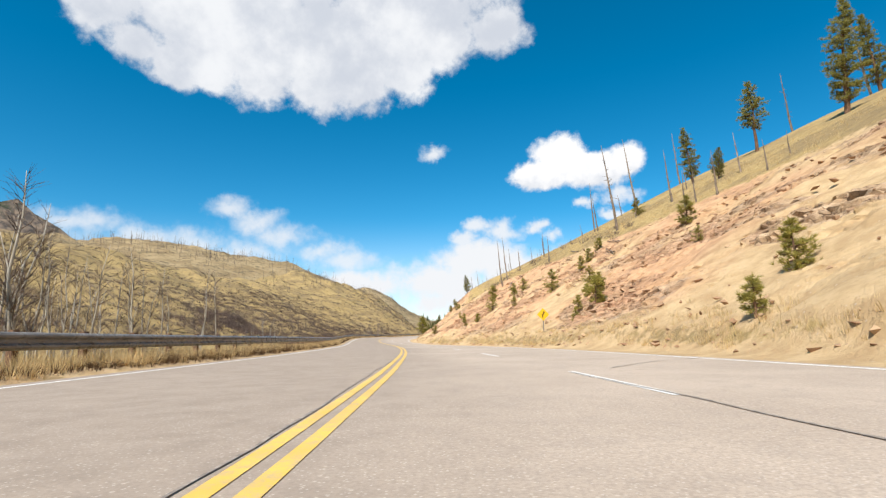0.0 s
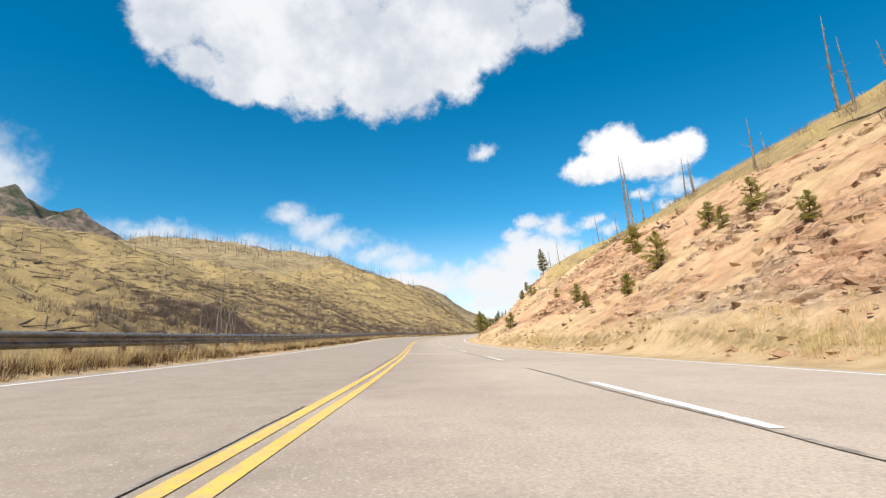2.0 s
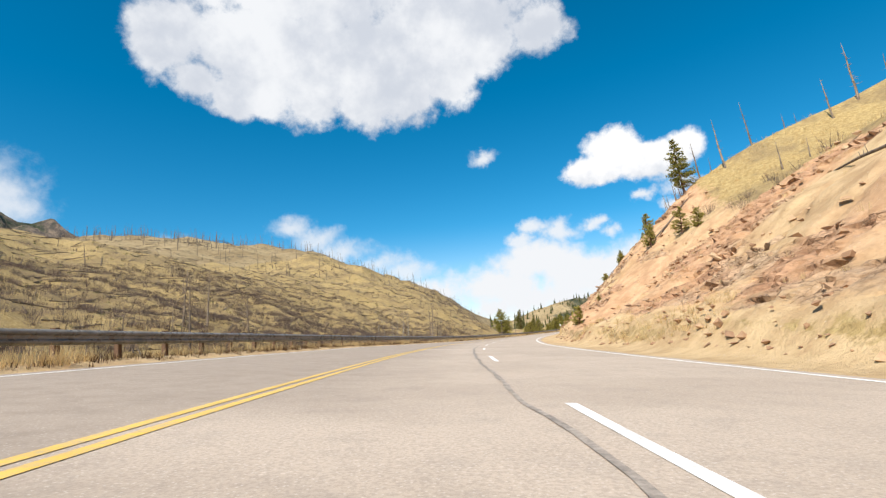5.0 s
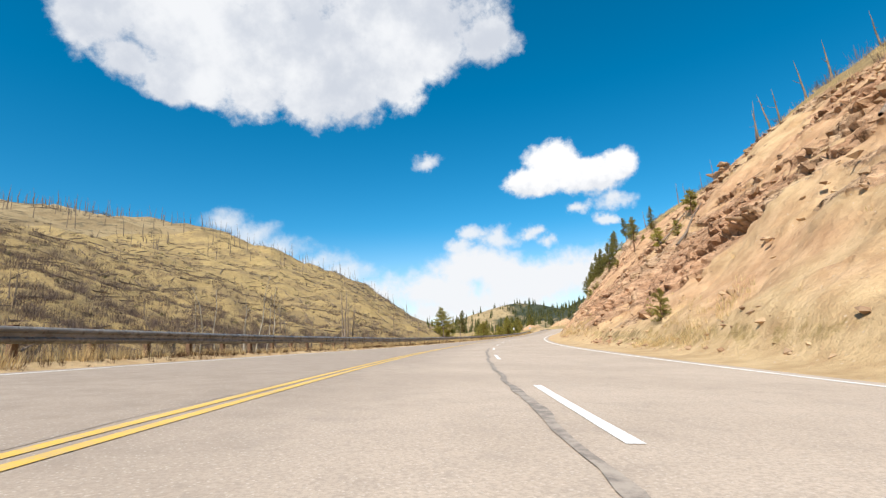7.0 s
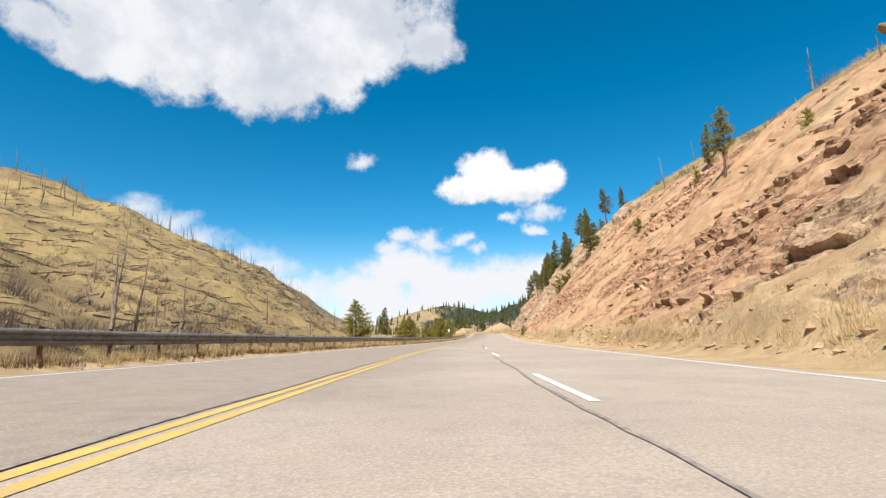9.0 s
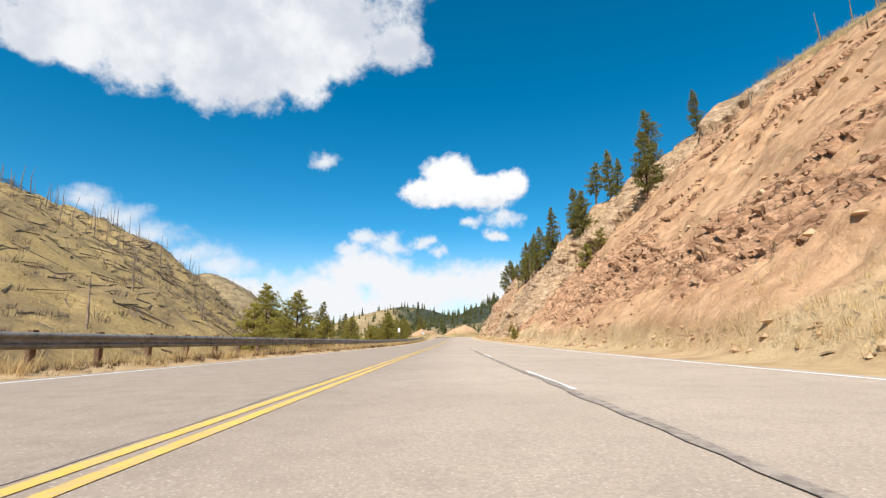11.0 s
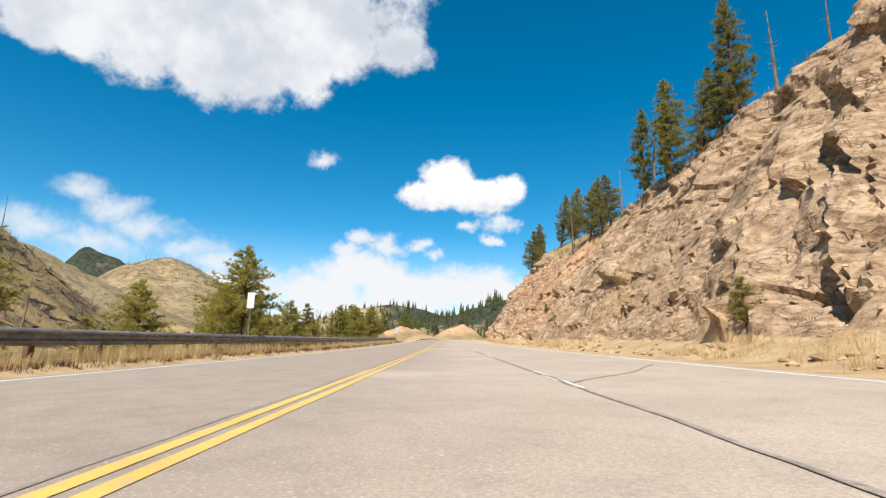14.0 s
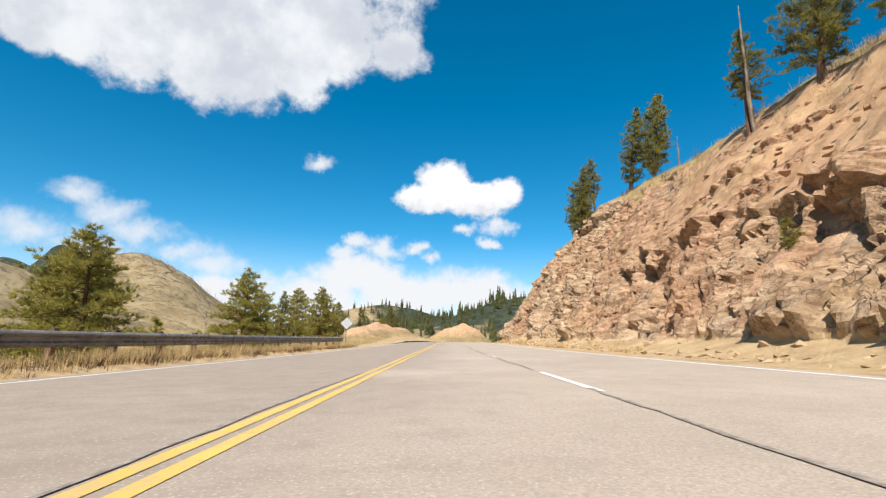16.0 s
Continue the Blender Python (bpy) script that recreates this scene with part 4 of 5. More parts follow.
# ---------------------------------------------------------------- guard rail
def make_guard_rail():
    rail = tagged(new("guard_rail"), "weathered grey steel guard rail on timber posts along the road edge", "guard rail")
    s_from, s_to, d = -30.0, 438.0, -8.45
    profile = [(0.0, 0.29), (0.05, 0.32), (0.085, 0.36), (0.085, 0.405), (0.02, 0.455), (0.02, 0.54), (0.085, 0.59), (0.085, 0.635), (0.05, 0.675), (0.0, 0.705)]
    s = np.arange(s_from, s_to + 0.1, 1.0)
    prof = np.array(profile + [(x - 0.012, z) for x, z in profile[::-1]])
    base = land(s, s * 0 + d) + 0.15
    ss = np.repeat(s[:, None], len(prof) + 1, 1)
    loop = np.concatenate([prof, prof[:1]])
    lift = base[:, None] + loop[None, :, 1] + 0.02 * smooth_noise(ss / 9.0, ss * 0, 501)
    v = on_road(ss, d + 0.16 + loop[None, :, 0] + 0 * ss, lift)
    part("beam", mesh_of("beam", v.reshape(-1, 3), grid_faces(*ss.shape), M_STEEL), rail, "dull grey corrugated steel beam")
    post = box_mesh("post", 0.15, 0.2, 1.25, M_POST, 0.012)
    block = box_mesh("spacer", 0.16, 0.15, 0.34, M_POST, 0.01)
    rng = random.Random(4)
    n = int((s_to - s_from) / 2.5)
    for k in range(n + 1):
        a = s_from + 2.5 * k
        p = on_road(a, d - 0.08, float(land(a, d)))
        lean = pose(*p, rng.uniform(-2, 2), rng.uniform(-2, 2), turn_at(a))
        part("post", post, rail, "", lean @ pose(0, 0, 0.29))
        part("spacer", block, rail, "", lean @ pose(0.155, 0, 0.68))
    return rail


make_guard_rail()


# ---------------------------------------------------------------- trees
def needle_clump(heap, p, out, size, rng, blades=19):
    """A brush of flat blades that spreads from p."""
    for _ in range(blades):
        way = (out * 0.6 + Vector((rng.gauss(0, 0.6), rng.gauss(0, 0.6), rng.gauss(0.15, 0.45)))).normalized()
        side = way.cross(Vector((rng.gauss(0, 1), rng.gauss(0, 1), rng.gauss(0, 1)))).normalized() * size * rng.uniform(0.04, 0.075)
        tip = p + way * size * rng.uniform(0.6, 1.1)
        heap.add([p + side, tip, p - side], [(0, 1, 2)])


def pine_meshes(seed, height, spread, bare, lop=0.0, dense=1.0, needles=None):
    rng = random.Random(seed)
    trunk, crown = Heap(), Heap()
    bend = [Vector((rng.gauss(0, 0.012), rng.gauss(0, 0.012), 0)) * height for _ in range(6)]
    spine = [Vector((0, 0, height * t)) + bend[i] * t for i, t in enumerate((-0.04, 0.15, 0.35, 0.6, 0.82, 0.98))]
    base = 0.016 * height + 0.06
    tube(trunk, spine, [base * k for k in (1.15, 0.95, 0.75, 0.5, 0.27, 0.06)], 8)
    levels = int(height * 2.4 * dense) + 6
    for i in range(levels):
        t = bare + (1 - bare) * (i + rng.random()) / levels
        z = height * t
        full = math.sin(min(1.0, (1 - t) / (1 - bare) * 1.25 + 0.06) * math.pi / 2) * (0.55 + 0.45 * min(1, (t - bare) / 0.22 + 0.3))
        for j in range(rng.choice((3, 4, 4, 5))):
            a = rng.uniform(0, 2 * math.pi)
            long = spread * full * rng.uniform(0.55, 1.12) * (1 + lop * math.cos(a))
            if long < 0.12:
                continue
            k = min(4, int(t * 5))
            root = Vector((spine[k].x, spine[k].y, z))
            out = Vector((math.cos(a), math.sin(a), 0))
            drop = rng.uniform(-0.28, 0.22) + 0.3 * t
            tip = root + out * long + Vector((0, 0, long * drop))
            tube(trunk, [root, root.lerp(tip, 0.55) + Vector((0, 0, -0.04 * long)), tip], [0.045 * (1 - t) + 0.018, 0.02, 0.008], 4)
            n = max(3, int(long * 5.4 * dense))
            for q in range(n):
                f = 0.28 + 0.76 * (q + rng.random() * 0.7) / n
                p = root.lerp(tip, min(f, 1.02)) + Vector((rng.gauss(0, 0.1), rng.gauss(0, 0.1), rng.gauss(0.04, 0.09))) * (0.5 + long * 0.4)
                needle_clump(crown, p, out + Vector((0, 0, 0.5)), rng.uniform(0.3, 0.48) * (0.7 + 0.035 * height), rng)
    for q in range(5):
        needle_clump(crown, spine[5] + Vector((0, 0, -0.12 * q)), Vector((0, 0, 1)), 0.32, rng)
    return trunk.mesh("trunk", M_BARK, True), crown.mesh("crown", needles or M_NEEDLES)


def make_pine(name, label, seed, height, spread, bare, lop=0.0, dense=1.0, category="tree", group="pines"):
    trunk, crown = pine_meshes(seed, height, spread, bare, lop, dense, M_OLIVE if category == "small tree" or seed == 13 else M_NEEDLES)
    top = tagged(new(name), label, category, group)
    part("trunk", trunk, top)
    part("crown", crown, top)
    return top


TALL = [make_pine("pine_tree", "tall ponderosa pine with an open ragged crown", 11, 13.0, 2.9, 0.12, 0.25, 1.15),
        make_pine("pine_tree", "tall narrow conifer with dark green needles", 12, 12.0, 1.9, 0.12, 0.1, 1.1),
        make_pine("pine_tree", "full pine with branches down to the grass", 13, 10.0, 3.7, 0.01, 0.15, 1.3),
        make_pine("pine_tree", "ragged pine with a broken crown on a long trunk", 14, 12.0, 2.2, 0.36, 0.5, 0.85)]
YOUNG = [make_pine("young_pine", "small bushy pine growing out of the slope", 21, 2.6, 0.95, 0.03, 0.2, 1.3, "small tree", "young pines"),
         make_pine("young_pine", "small ragged pine sapling on bare soil", 22, 2.2, 0.7, 0.06, 0.3, 1.2, "small tree", "young pines"),
         make_pine("young_pine", "round olive-green young pine", 23, 4.2, 1.7, 0.02, 0.15, 1.1, "small tree", "young pines")]
BASE = {}
for kinds in (TALL, YOUNG):
    for ob, h in zip(kinds, (13.0, 12.0, 10.0, 12.0) if kinds is TALL else (2.6, 2.2, 4.2)):
        BASE[ob.name] = h
used = set()
TREE_RNG = random.Random(77)


def plant(ob, s, d, height, lean=0.0, up=-0.15):
    """Sets a tree of that height on the land; the first of a kind is the thing itself, the next are copies."""
    k = height / BASE[ob.name]
    p = spot(s, d, up)
    m = pose(*p, TREE_RNG.uniform(-3, 3), lean + TREE_RNG.uniform(-3, 3), TREE_RNG.uniform(0, 360))
    if ob.name in used:
        c = copy_thing(ob, m)
        c.scale = (k, k, k)
        return c
    used.add(ob.name)
    ob.matrix_basis = m @ Matrix.Diagonal((k, k, k, 1))
    return ob


RIDGE_TREES = [(51.7, 54.0, 14.0), (60.4, 43.3, 4.6), (67.4, 56.1, 11.1), (68.4, 81.6, 14.0), (72.9, 39.0, 2.9), (73.3, 49.3, 9.6),
               (190.0, 26.5, 6.7), (260.7, 22.8, 5.8), (277.0, 28.8, 4.8), (324.0, 24.3, 8.4), (327.0, 32.1, 6.0), (338.0, 29.7, 3.6), (340.0, 31.5, 9.0), (342.0, 26.9, 7.1),
               (350.0, 23.1, 9.0), (353.0, 29.3, 9.2), (360.0, 24.9, 9.3), (361.0, 28.8, 9.5), (378.0, 24.0, 11.0), (379.5, 23.6, 6.0), (381.0, 22.4, 8.2), (385.0, 21.8, 7.6),
               (388.0, 22.7, 10.0), (393.0, 22.4, 9.8), (406.0, 22.8, 7.5), (412.0, 23.4, 8.3), (417.0, 23.0, 9.5), (422.0, 21.6, 7.6), (459.0, 30.2, 6.4), (461.0, 31.0, 13.0),
               (464.0, 28.5, 13.0), (468.0, 22.0, 11.0), (469.5, 24.6, 10.0), (484.0, 26.5, 9.0), (492.7, 27.8, 7.1), (500.6, 27.1, 8.4)]
for k, (s, d, h) in enumerate(RIDGE_TREES):
    plant((TALL[1], TALL[0], TALL[3], TALL[1], TALL[0])[k % 5] if h > 4 else YOUNG[2], s, d, h, -4)
ROAD_TREES = [(297, -9.6, 2.6, "y"), (306, -9.9, 4.3, 2), (379, -38.5, 13.0, 2), (345, -17, 5.6, 2), (338, -19, 2.2, "y"), (460, -48, 14.0, 0), (326, -14, 2.3, "y"), (321, -13, 3.6, "y"), (344, -14, 2.6, "y"),
              (351, -14, 3.4, "y"), (373, -11.5, 6.8, 2), (358, -14, 1.8, "y"), (365, -16, 2.6, "y"), (381, -15, 4.8, 2), (366, -14, 4.6, 2), (390, -14, 5.6, 2),
              (403, -15, 3.8, "y"), (410, -13, 6.0, 2), (407, -17, 6.2, 0), (416, -13.5, 2.8, "y"), (431, -15, 7.4, 2), (443, -16, 6.4, 1), (448, -20, 6.5, 2),
              (467, -18, 7.8, 2), (480, -26, 9.0, 2), (492, -24, 8.0, 1), (520, -34, 10.0, 0), (540, -40, 12.0, 3), (555, -42, 12.5, 0), (560, -50, 11.0, 1),
              (385, -42, 7.0, 1), (398, -24, 6.5, 2), (420, -22, 5.0, "y"), (436, -34, 9.0, 0), (530, -26, 7.0, 2), (505, -30, 6.5, "y")]
for s, d, h, kind in ROAD_TREES:
    plant(YOUNG[2] if kind == "y" else TALL[kind], s, d, h + 0.6, 0, -0.3)
SLOPE_PINES = [(44.0, 17.7, 1.9), (45.5, 17.2, 1.4), (43.0, 15.3, 1.3), (50.0, 19.5, 2.0), (64.0, 26.0, 1.9), (16.0, 11.2, 1.4), (18.5, 14.8, 2.1), (35.4, 21.8, 1.3), (37.8, 13.0, 1.0), (39.0, 15.2, 2.5), (45.6, 27.7, 2.8), (62.8, 20.2, 2.9), (62.9, 24.4, 1.8),
               (66.5, 28.8, 1.9), (71.7, 17.8, 1.4), (82.1, 22.8, 2.3), (83.9, 21.7, 1.6), (86.8, 15.9, 1.6), (87.0, 22.6, 2.0), (87.8, 18.8, 2.8), (94.2, 15.2, 1.3),
               (98.6, 21.8, 3.0), (98.8, 15.9, 1.7), (112.7, 17.8, 1.4), (116.5, 12.4, 2.0), (176.3, 11.5, 1.8), (177.0, 23.5, 1.9), (179.8, 22.8, 2.5), (181.6, 14.3, 0.8),
               (183.7, 20.6, 2.3), (189.8, 21.8, 2.3), (200.0, 11.7, 1.6), (217.0, 18.5, 1.4), (222.9, 21.7, 2.3), (223.9, 18.7, 1.9), (252.9, 24.7, 1.5), (275.2, 26.6, 1.5),
               (283.0, 22.3, 1.8), (330.4, 18.4, 3.2), (331.1, 20.6, 2.8), (340.0, 22.8, 2.5), (346.1, 11.2, 1.9), (349.4, 11.4, 1.5), (358.2, 12.0, 1.7), (409.0, 14.8, 1.3)]
for k, (s, d, h) in enumerate(SLOPE_PINES):
    plant(YOUNG[(0, 1, 0, 2)[k % 4]], s, d, h * 0.98, -4)


# ---------------------------------------------------------------- dead trees
def make_snag(seed, height, twigs, label):
    rng = random.Random(seed)
    trunk, limbs = Heap(), Heap()
    bend = [Vector((rng.gauss(0, 0.006), rng.gauss(0, 0.006), 0)) * height for _ in range(5)]
    spine = [Vector((0, 0, height * t)) + bend[i] for i, t in enumerate((-0.05, 0.25, 0.5, 0.75, 1.0))]
    r = 0.012 * height + 0.055
    tube(trunk, spine, [r * 1.15, r * 0.9, r * 0.66, r * 0.42, r * 0.14], 7)
    for _ in range(twigs):
        t = rng.uniform(0.25, 0.97)
        a = rng.uniform(0, 2 * math.pi)
        root = Vector((0, 0, height * t)) + bend[min(4, int(t * 5))] * 0.8
        tip = root + Vector((math.cos(a), math.sin(a), rng.uniform(-0.35, 0.5))) * rng.uniform(0.25, 1.1) * (1.25 - t)
        tube(limbs, [root, root.lerp(tip, 0.6) + Vector((0, 0, -0.05)), tip], [0.026, 0.017, 0.006], 4)
    ob = tagged(new("dead_tree"), label, "dead tree", "fire-killed trees")
    part("trunk", trunk.mesh("trunk", M_DEAD, True), ob)
    part("crown", limbs.mesh("crown", M_DEAD), ob)
    return ob


SNAG = [make_snag(31, 8.0, 26, "tall bleached dead trunk with broken twigs"), make_snag(32, 7.0, 10, "bare charred pole of a burnt pine"),
        make_snag(33, 9.0, 46, "dead pine still carrying many thin branches"), make_snag(34, 3.0, 3, "short broken stump of a burnt tree")]
SNAG_H = [8.0, 7.0, 9.0, 3.0]
seen = set()
SNAG_RNG = random.Random(9)


def set_snag(kind, s, d, height, lean=0.0):
    k = height / SNAG_H[kind]
    m = pose(*spot(s, d, -0.1), SNAG_RNG.gauss(0, 2.2), lean + SNAG_RNG.gauss(0, 2.2), SNAG_RNG.uniform(-40, 40))
    thick = 0.95 * k ** 0.6
    if kind in seen:
        c = copy_thing(SNAG[kind], m)
        c.scale = (thick, thick, k)
    else:
        seen.add(kind)
        SNAG[kind].matrix_basis = m @ Matrix.Diagonal((thick, thick, k, 1))


RIDGE_SNAGS = [(52.9, 40.2, 5.2), (65.4, 39.8, 7.9), (68.3, 44.4, 3.6), (69.5, 81.0, 15.0), (71.5, 34.5, 13.5), (72.5, 68.1, 10.7), (93.8, 51.5, 15.5), (94.4, 42.9, 7.0),
               (96.6, 43.3, 10.1), (96.9, 49.7, 4.7), (99.3, 65.3, 12.0), (111.9, 27.5, 10.7), (116.3, 48.9, 2.9), (117.2, 30.1, 10.4), (120.3, 40.4, 4.9), (127.3, 42.5, 6.4),
               (129.9, 36.7, 5.8), (186.8, 42.0, 5.0), (187.8, 30.7, 6.4), (188.8, 45.9, 7.3), (190.1, 28.5, 4.6), (214.3, 30.6, 3.4), (215.9, 43.4, 9.0), (224.4, 31.2, 3.4),
               (226.6, 31.3, 4.0), (229.4, 31.3, 3.5), (253.1, 30.1, 1.7), (260.6, 30.4, 3.8), (298.2, 31.2, 5.0), (310.8, 28.9, 2.1), (324.1, 46.3, 4.6), (324.6, 50.9, 5.1),
               (324.7, 54.2, 6.4), (371.0, 26.5, 4.2), (374.7, 25.1, 6.1), (382.5, 23.6, 5.5), (390.1, 22.3, 6.9), (398.7, 21.9, 5.9), (421.5, 21.7, 9.0), (458.5, 33.6, 4.8)]
for k, (s, d, h) in enumerate(RIDGE_SNAGS):
    set_snag((0, 1, 0, 1, 2)[k % 5] if h > 3.4 else 3, s, d, h, -5)
for k in range(26):
    set_snag(SNAG_RNG.choice((0, 1, 1, 3)), SNAG_RNG.uniform(30, 250), SNAG_RNG.uniform(32, 60), SNAG_RNG.uniform(2.0, 6.0), -4)
for s, d, h, kind in [(220, -14.5, 4.6, 1), (231, -15, 6.6, 0), (232.5, -15.6, 6.0, 1), (261, -28, 11.0, 2), (262, -28.6, 10.0, 0), (263, -27.5, 9.0, 1), (300, -32, 5.5, 2),
                      (184, -34, 9.0, 0), (190, -40, 8.5, 2), (197, -42, 9.0, 0), (201, -38, 7.5, 1), (345, -30, 7.0, 1), (338, -33, 5.0, 0), (10, -40, 9, 0), (16, -34, 10, 2), (330, -38, 6.0, 2),
                      (352, -26, 6.5, 1), (395, -44, 8.0, 0)]:
    set_snag(kind, s, d, h)
for k in range(110):
    s = SNAG_RNG.uniform(150, 430)
    d = -float(np.interp(s, FOOT_S, FOOT_D)) - SNAG_RNG.uniform(3, 95)
    set_snag(SNAG_RNG.choice((0, 1, 1, 3, 3, 3)), s, d, SNAG_RNG.uniform(1.6, 5.0))

# charred poles on the far hillsides, too many and too far to count
poles = Heap()
rng = random.Random(17)
for k in range(760):
    if k < 380 or k >= 640:
        s, e = rng.uniform(60, 420) if k < 22 else (rng.uniform(290, 420) if k < 640 else rng.uniform(360, 480)), rng.uniform(95, 330) if k < 640 else rng.uniform(50, 170)
        if e < np.interp(s, FOOT_S, FOOT_D) + 20:
            continue
        p = np.array(on_road(s, -e, float(land(s, -e)) - 1.0))
    else:
        x, y = rng.gauss(-100, 60), rng.gauss(900, 70)
        p = np.array((x, y, float(far_land(np.array([x]), np.array([y]))[0][0]) - 0.5))
    h, r = rng.uniform(3, 8.5), rng.uniform(0.09, 0.2)
    a = Vector(p)
    tube(poles, [a, a + Vector((rng.gauss(0, 0.25), rng.gauss(0, 0.25), h * 0.6)), a + Vector((rng.gauss(0, 0.4), rng.gauss(0, 0.4), h + 1))], [r, r * 0.7, r * 0.2], 4)
tagged(new("burnt_poles", poles.mesh("burnt_poles", M_DEAD)), "standing burnt trunks scattered over the far hills", "dead trees", kind="stuff")


# ---------------------------------------------------------------- fallen logs
def log_mesh(seed, length):
    rng = random.Random(seed)
    h = Heap()
    pts = [Vector((length * (t - 0.5), rng.gauss(0, 0.02) * length, rng.gauss(0, 0.01) * length)) for t in (0, 0.3, 0.65, 1)]
    tube(h, pts, [0.12, 0.105, 0.08, 0.04], 7)
    for _ in range(5):
        p = pts[1].lerp(pts[2], rng.random())
        tube(h, [p, p + Vector((rng.gauss(0, 0.2), rng.gauss(0, 0.3), rng.uniform(0.1, 0.5)))], [0.03, 0.01], 4)
    return h.mesh("fallen_log", M_DEAD, True)


LOGS = [log_mesh(51, 6.0), log_mesh(52, 9.0), log_mesh(53, 4.0)]


def lay_log(mesh, s, d, turn, up=0.1, k=1.0):
    """A log along the land's own slope."""
    a = radians(turn)
    half = 1.5
    h0, h1 = float(land(s - half * math.cos(a), d - half * math.sin(a))), float(land(s + half * math.cos(a), d + half * math.sin(a)))
    p = on_road(s, d, (h0 + h1) / 2 + up)
    q0, q1 = on_road(s - half * math.cos(a), d - half * math.sin(a), h0), on_road(s + half * math.cos(a), d + half * math.sin(a), h1)
    way = Vector(q1 - q0).normalized()
    ob = tagged(new("fallen_log", mesh), "grey fallen log lying on dry grass", "log", "fallen logs")
    ob.matrix_basis = Matrix.Translation(p) @ way.to_track_quat("X", "Z").to_matrix().to_4x4() @ Matrix.Diagonal((k, k, k, 1))


rng = random.Random(23)
for k in range(170):
    s = rng.uniform(95, 400)
    d = -float(np.interp(s, FOOT_S, FOOT_D)) - rng.uniform(0, 1) ** 1.6 * 85
    lay_log(rng.choice(LOGS), s, d, rng.gauss(8, 30), 0.05, rng.uniform(0.45, 0.9))
for s, d, turn in [(60, 27, 20), (64, 30, 12), (92, 24, 25), (100, 26, 22), (106, 28, 18), (186, 24, 60), (215, 19, 35), (150, 22, 10), (226, 21, 40), (196, 22, 50), (84, 33, 15), (122, 30, 10)]:
    lay_log(LOGS[1], s, d, turn, 0.15, 0.9)
more = Heap()
for k in range(5600):
    s, e = (rng.uniform(60, 420), 30 + 270 * rng.random() ** 1.4) if k < 4600 else (rng.uniform(370, 480), 48 + 110 * rng.random())
    foot = np.interp(s, FOOT_S, FOOT_D)
    if e < foot + 4:
        continue
    a, l = rng.gauss(0.1, 0.5), rng.uniform(1.5, 6.0)
    e2, s2 = e + l * math.sin(a), s + l * math.cos(a)
    thick_end = rng.uniform(0.06, 0.12) * (1 if k < 4600 else 1.7)
    tube(more, [on_road(s, -e, float(land(s, -e)) + 0.1), on_road(s2, -e2, float(land(s2, -e2)) + 0.1)], [thick_end, thick_end * 0.45], 5)
fx = np.array([rng.gauss(-125, 55) for _ in range(900)])
fy = np.array([rng.gauss(885, 60) for _ in range(900)])
fa = np.array([rng.gauss(0.2, 0.5) for _ in range(900)])
fl = np.array([rng.uniform(2.5, 8.0) for _ in range(900)])
ends = np.stack([fx + fl * np.cos(fa), fy + fl * np.sin(fa)], 1)
z0, z1 = far_land(fx, fy)[0], far_land(ends[:, 0], ends[:, 1])[0]
for k in range(900):
    tube(more, [(fx[k], fy[k], z0[k] + 0.5), (ends[k, 0], ends[k, 1], z1[k] + 0.5)], [0.2, 0.1], 4)
tagged(new("fallen_timber", more.mesh("fallen_timber", M_DEAD)), "burnt timber strewn over the hillside", "logs", kind="stuff")


# ---------------------------------------------------------------- bare aspens by the creek
def make_aspen(seed, height):
    rng = random.Random(seed)
    trunk, twigs = Heap(), Heap()
    bend = [Vector((rng.gauss(0, 0.03), rng.gauss(0, 0.03), 0)) * height for _ in range(5)]
    spine = [Vector((0, 0, height * t)) + bend[i] * t for i, t in enumerate((-0.04, 0.3, 0.55, 0.8, 1.0))]
    tube(trunk, spine, [0.055, 0.046, 0.036, 0.022, 0.007], 6)
    for _ in range(46):
        t = rng.uniform(0.3, 0.98)
        a = rng.uniform(0, 2 * math.pi)
        root = Vector((0, 0, height * t)) + bend[min(4, int(t * 5))] * t
        out = Vector((math.cos(a), math.sin(a), rng.uniform(0.5, 1.5))).normalized()
        tip = root + out * rng.uniform(0.4, 1.3) * (1.2 - t)
        tube(twigs, [root, tip], [0.012, 0.004], 3)
        for _ in range(3):
            q = root.lerp(tip, rng.uniform(0.3, 1))
            tube(twigs, [q, q + (out + Vector((rng.gauss(0, 0.5), rng.gauss(0, 0.5), 0.3))) * 0.28], [0.006, 0.002], 3)
    ob = tagged(new("aspen"), "leafless young aspen with pale bark", "tree", "bare aspens")
    part("trunk", trunk.mesh("trunk", M_ASPEN, True), ob)
    part("crown", twigs.mesh("crown", M_BRUSH), ob)
    return ob


ASPENS = [make_aspen(61, 6.0), make_aspen(62, 5.2), make_aspen(63, 6.8)]
rng = random.Random(64)
first = set()
spots = [(rng.uniform(12, 46), -rng.uniform(13, 33)) for _ in range(110)] + [(rng.gauss(120, 4), -rng.gauss(24, 2)) for _ in range(9)] + [(rng.gauss(214, 3), -rng.gauss(18, 1.5)) for _ in range(9)] + [(rng.gauss(470, 9), -rng.gauss(30, 4)) for _ in range(6)]
for k, (s, d) in enumerate(spots):
    kind, size = k % 3, rng.uniform(0.95, 1.4)
    m = pose(*spot(s, d, -0.1), rng.gauss(0, 4), rng.gauss(0, 4), rng.uniform(0, 360))
    if kind in first:
        copy_thing(ASPENS[kind], m).scale = (size, size, size)
    else:
        first.add(kind)
        ASPENS[kind].matrix_basis = m


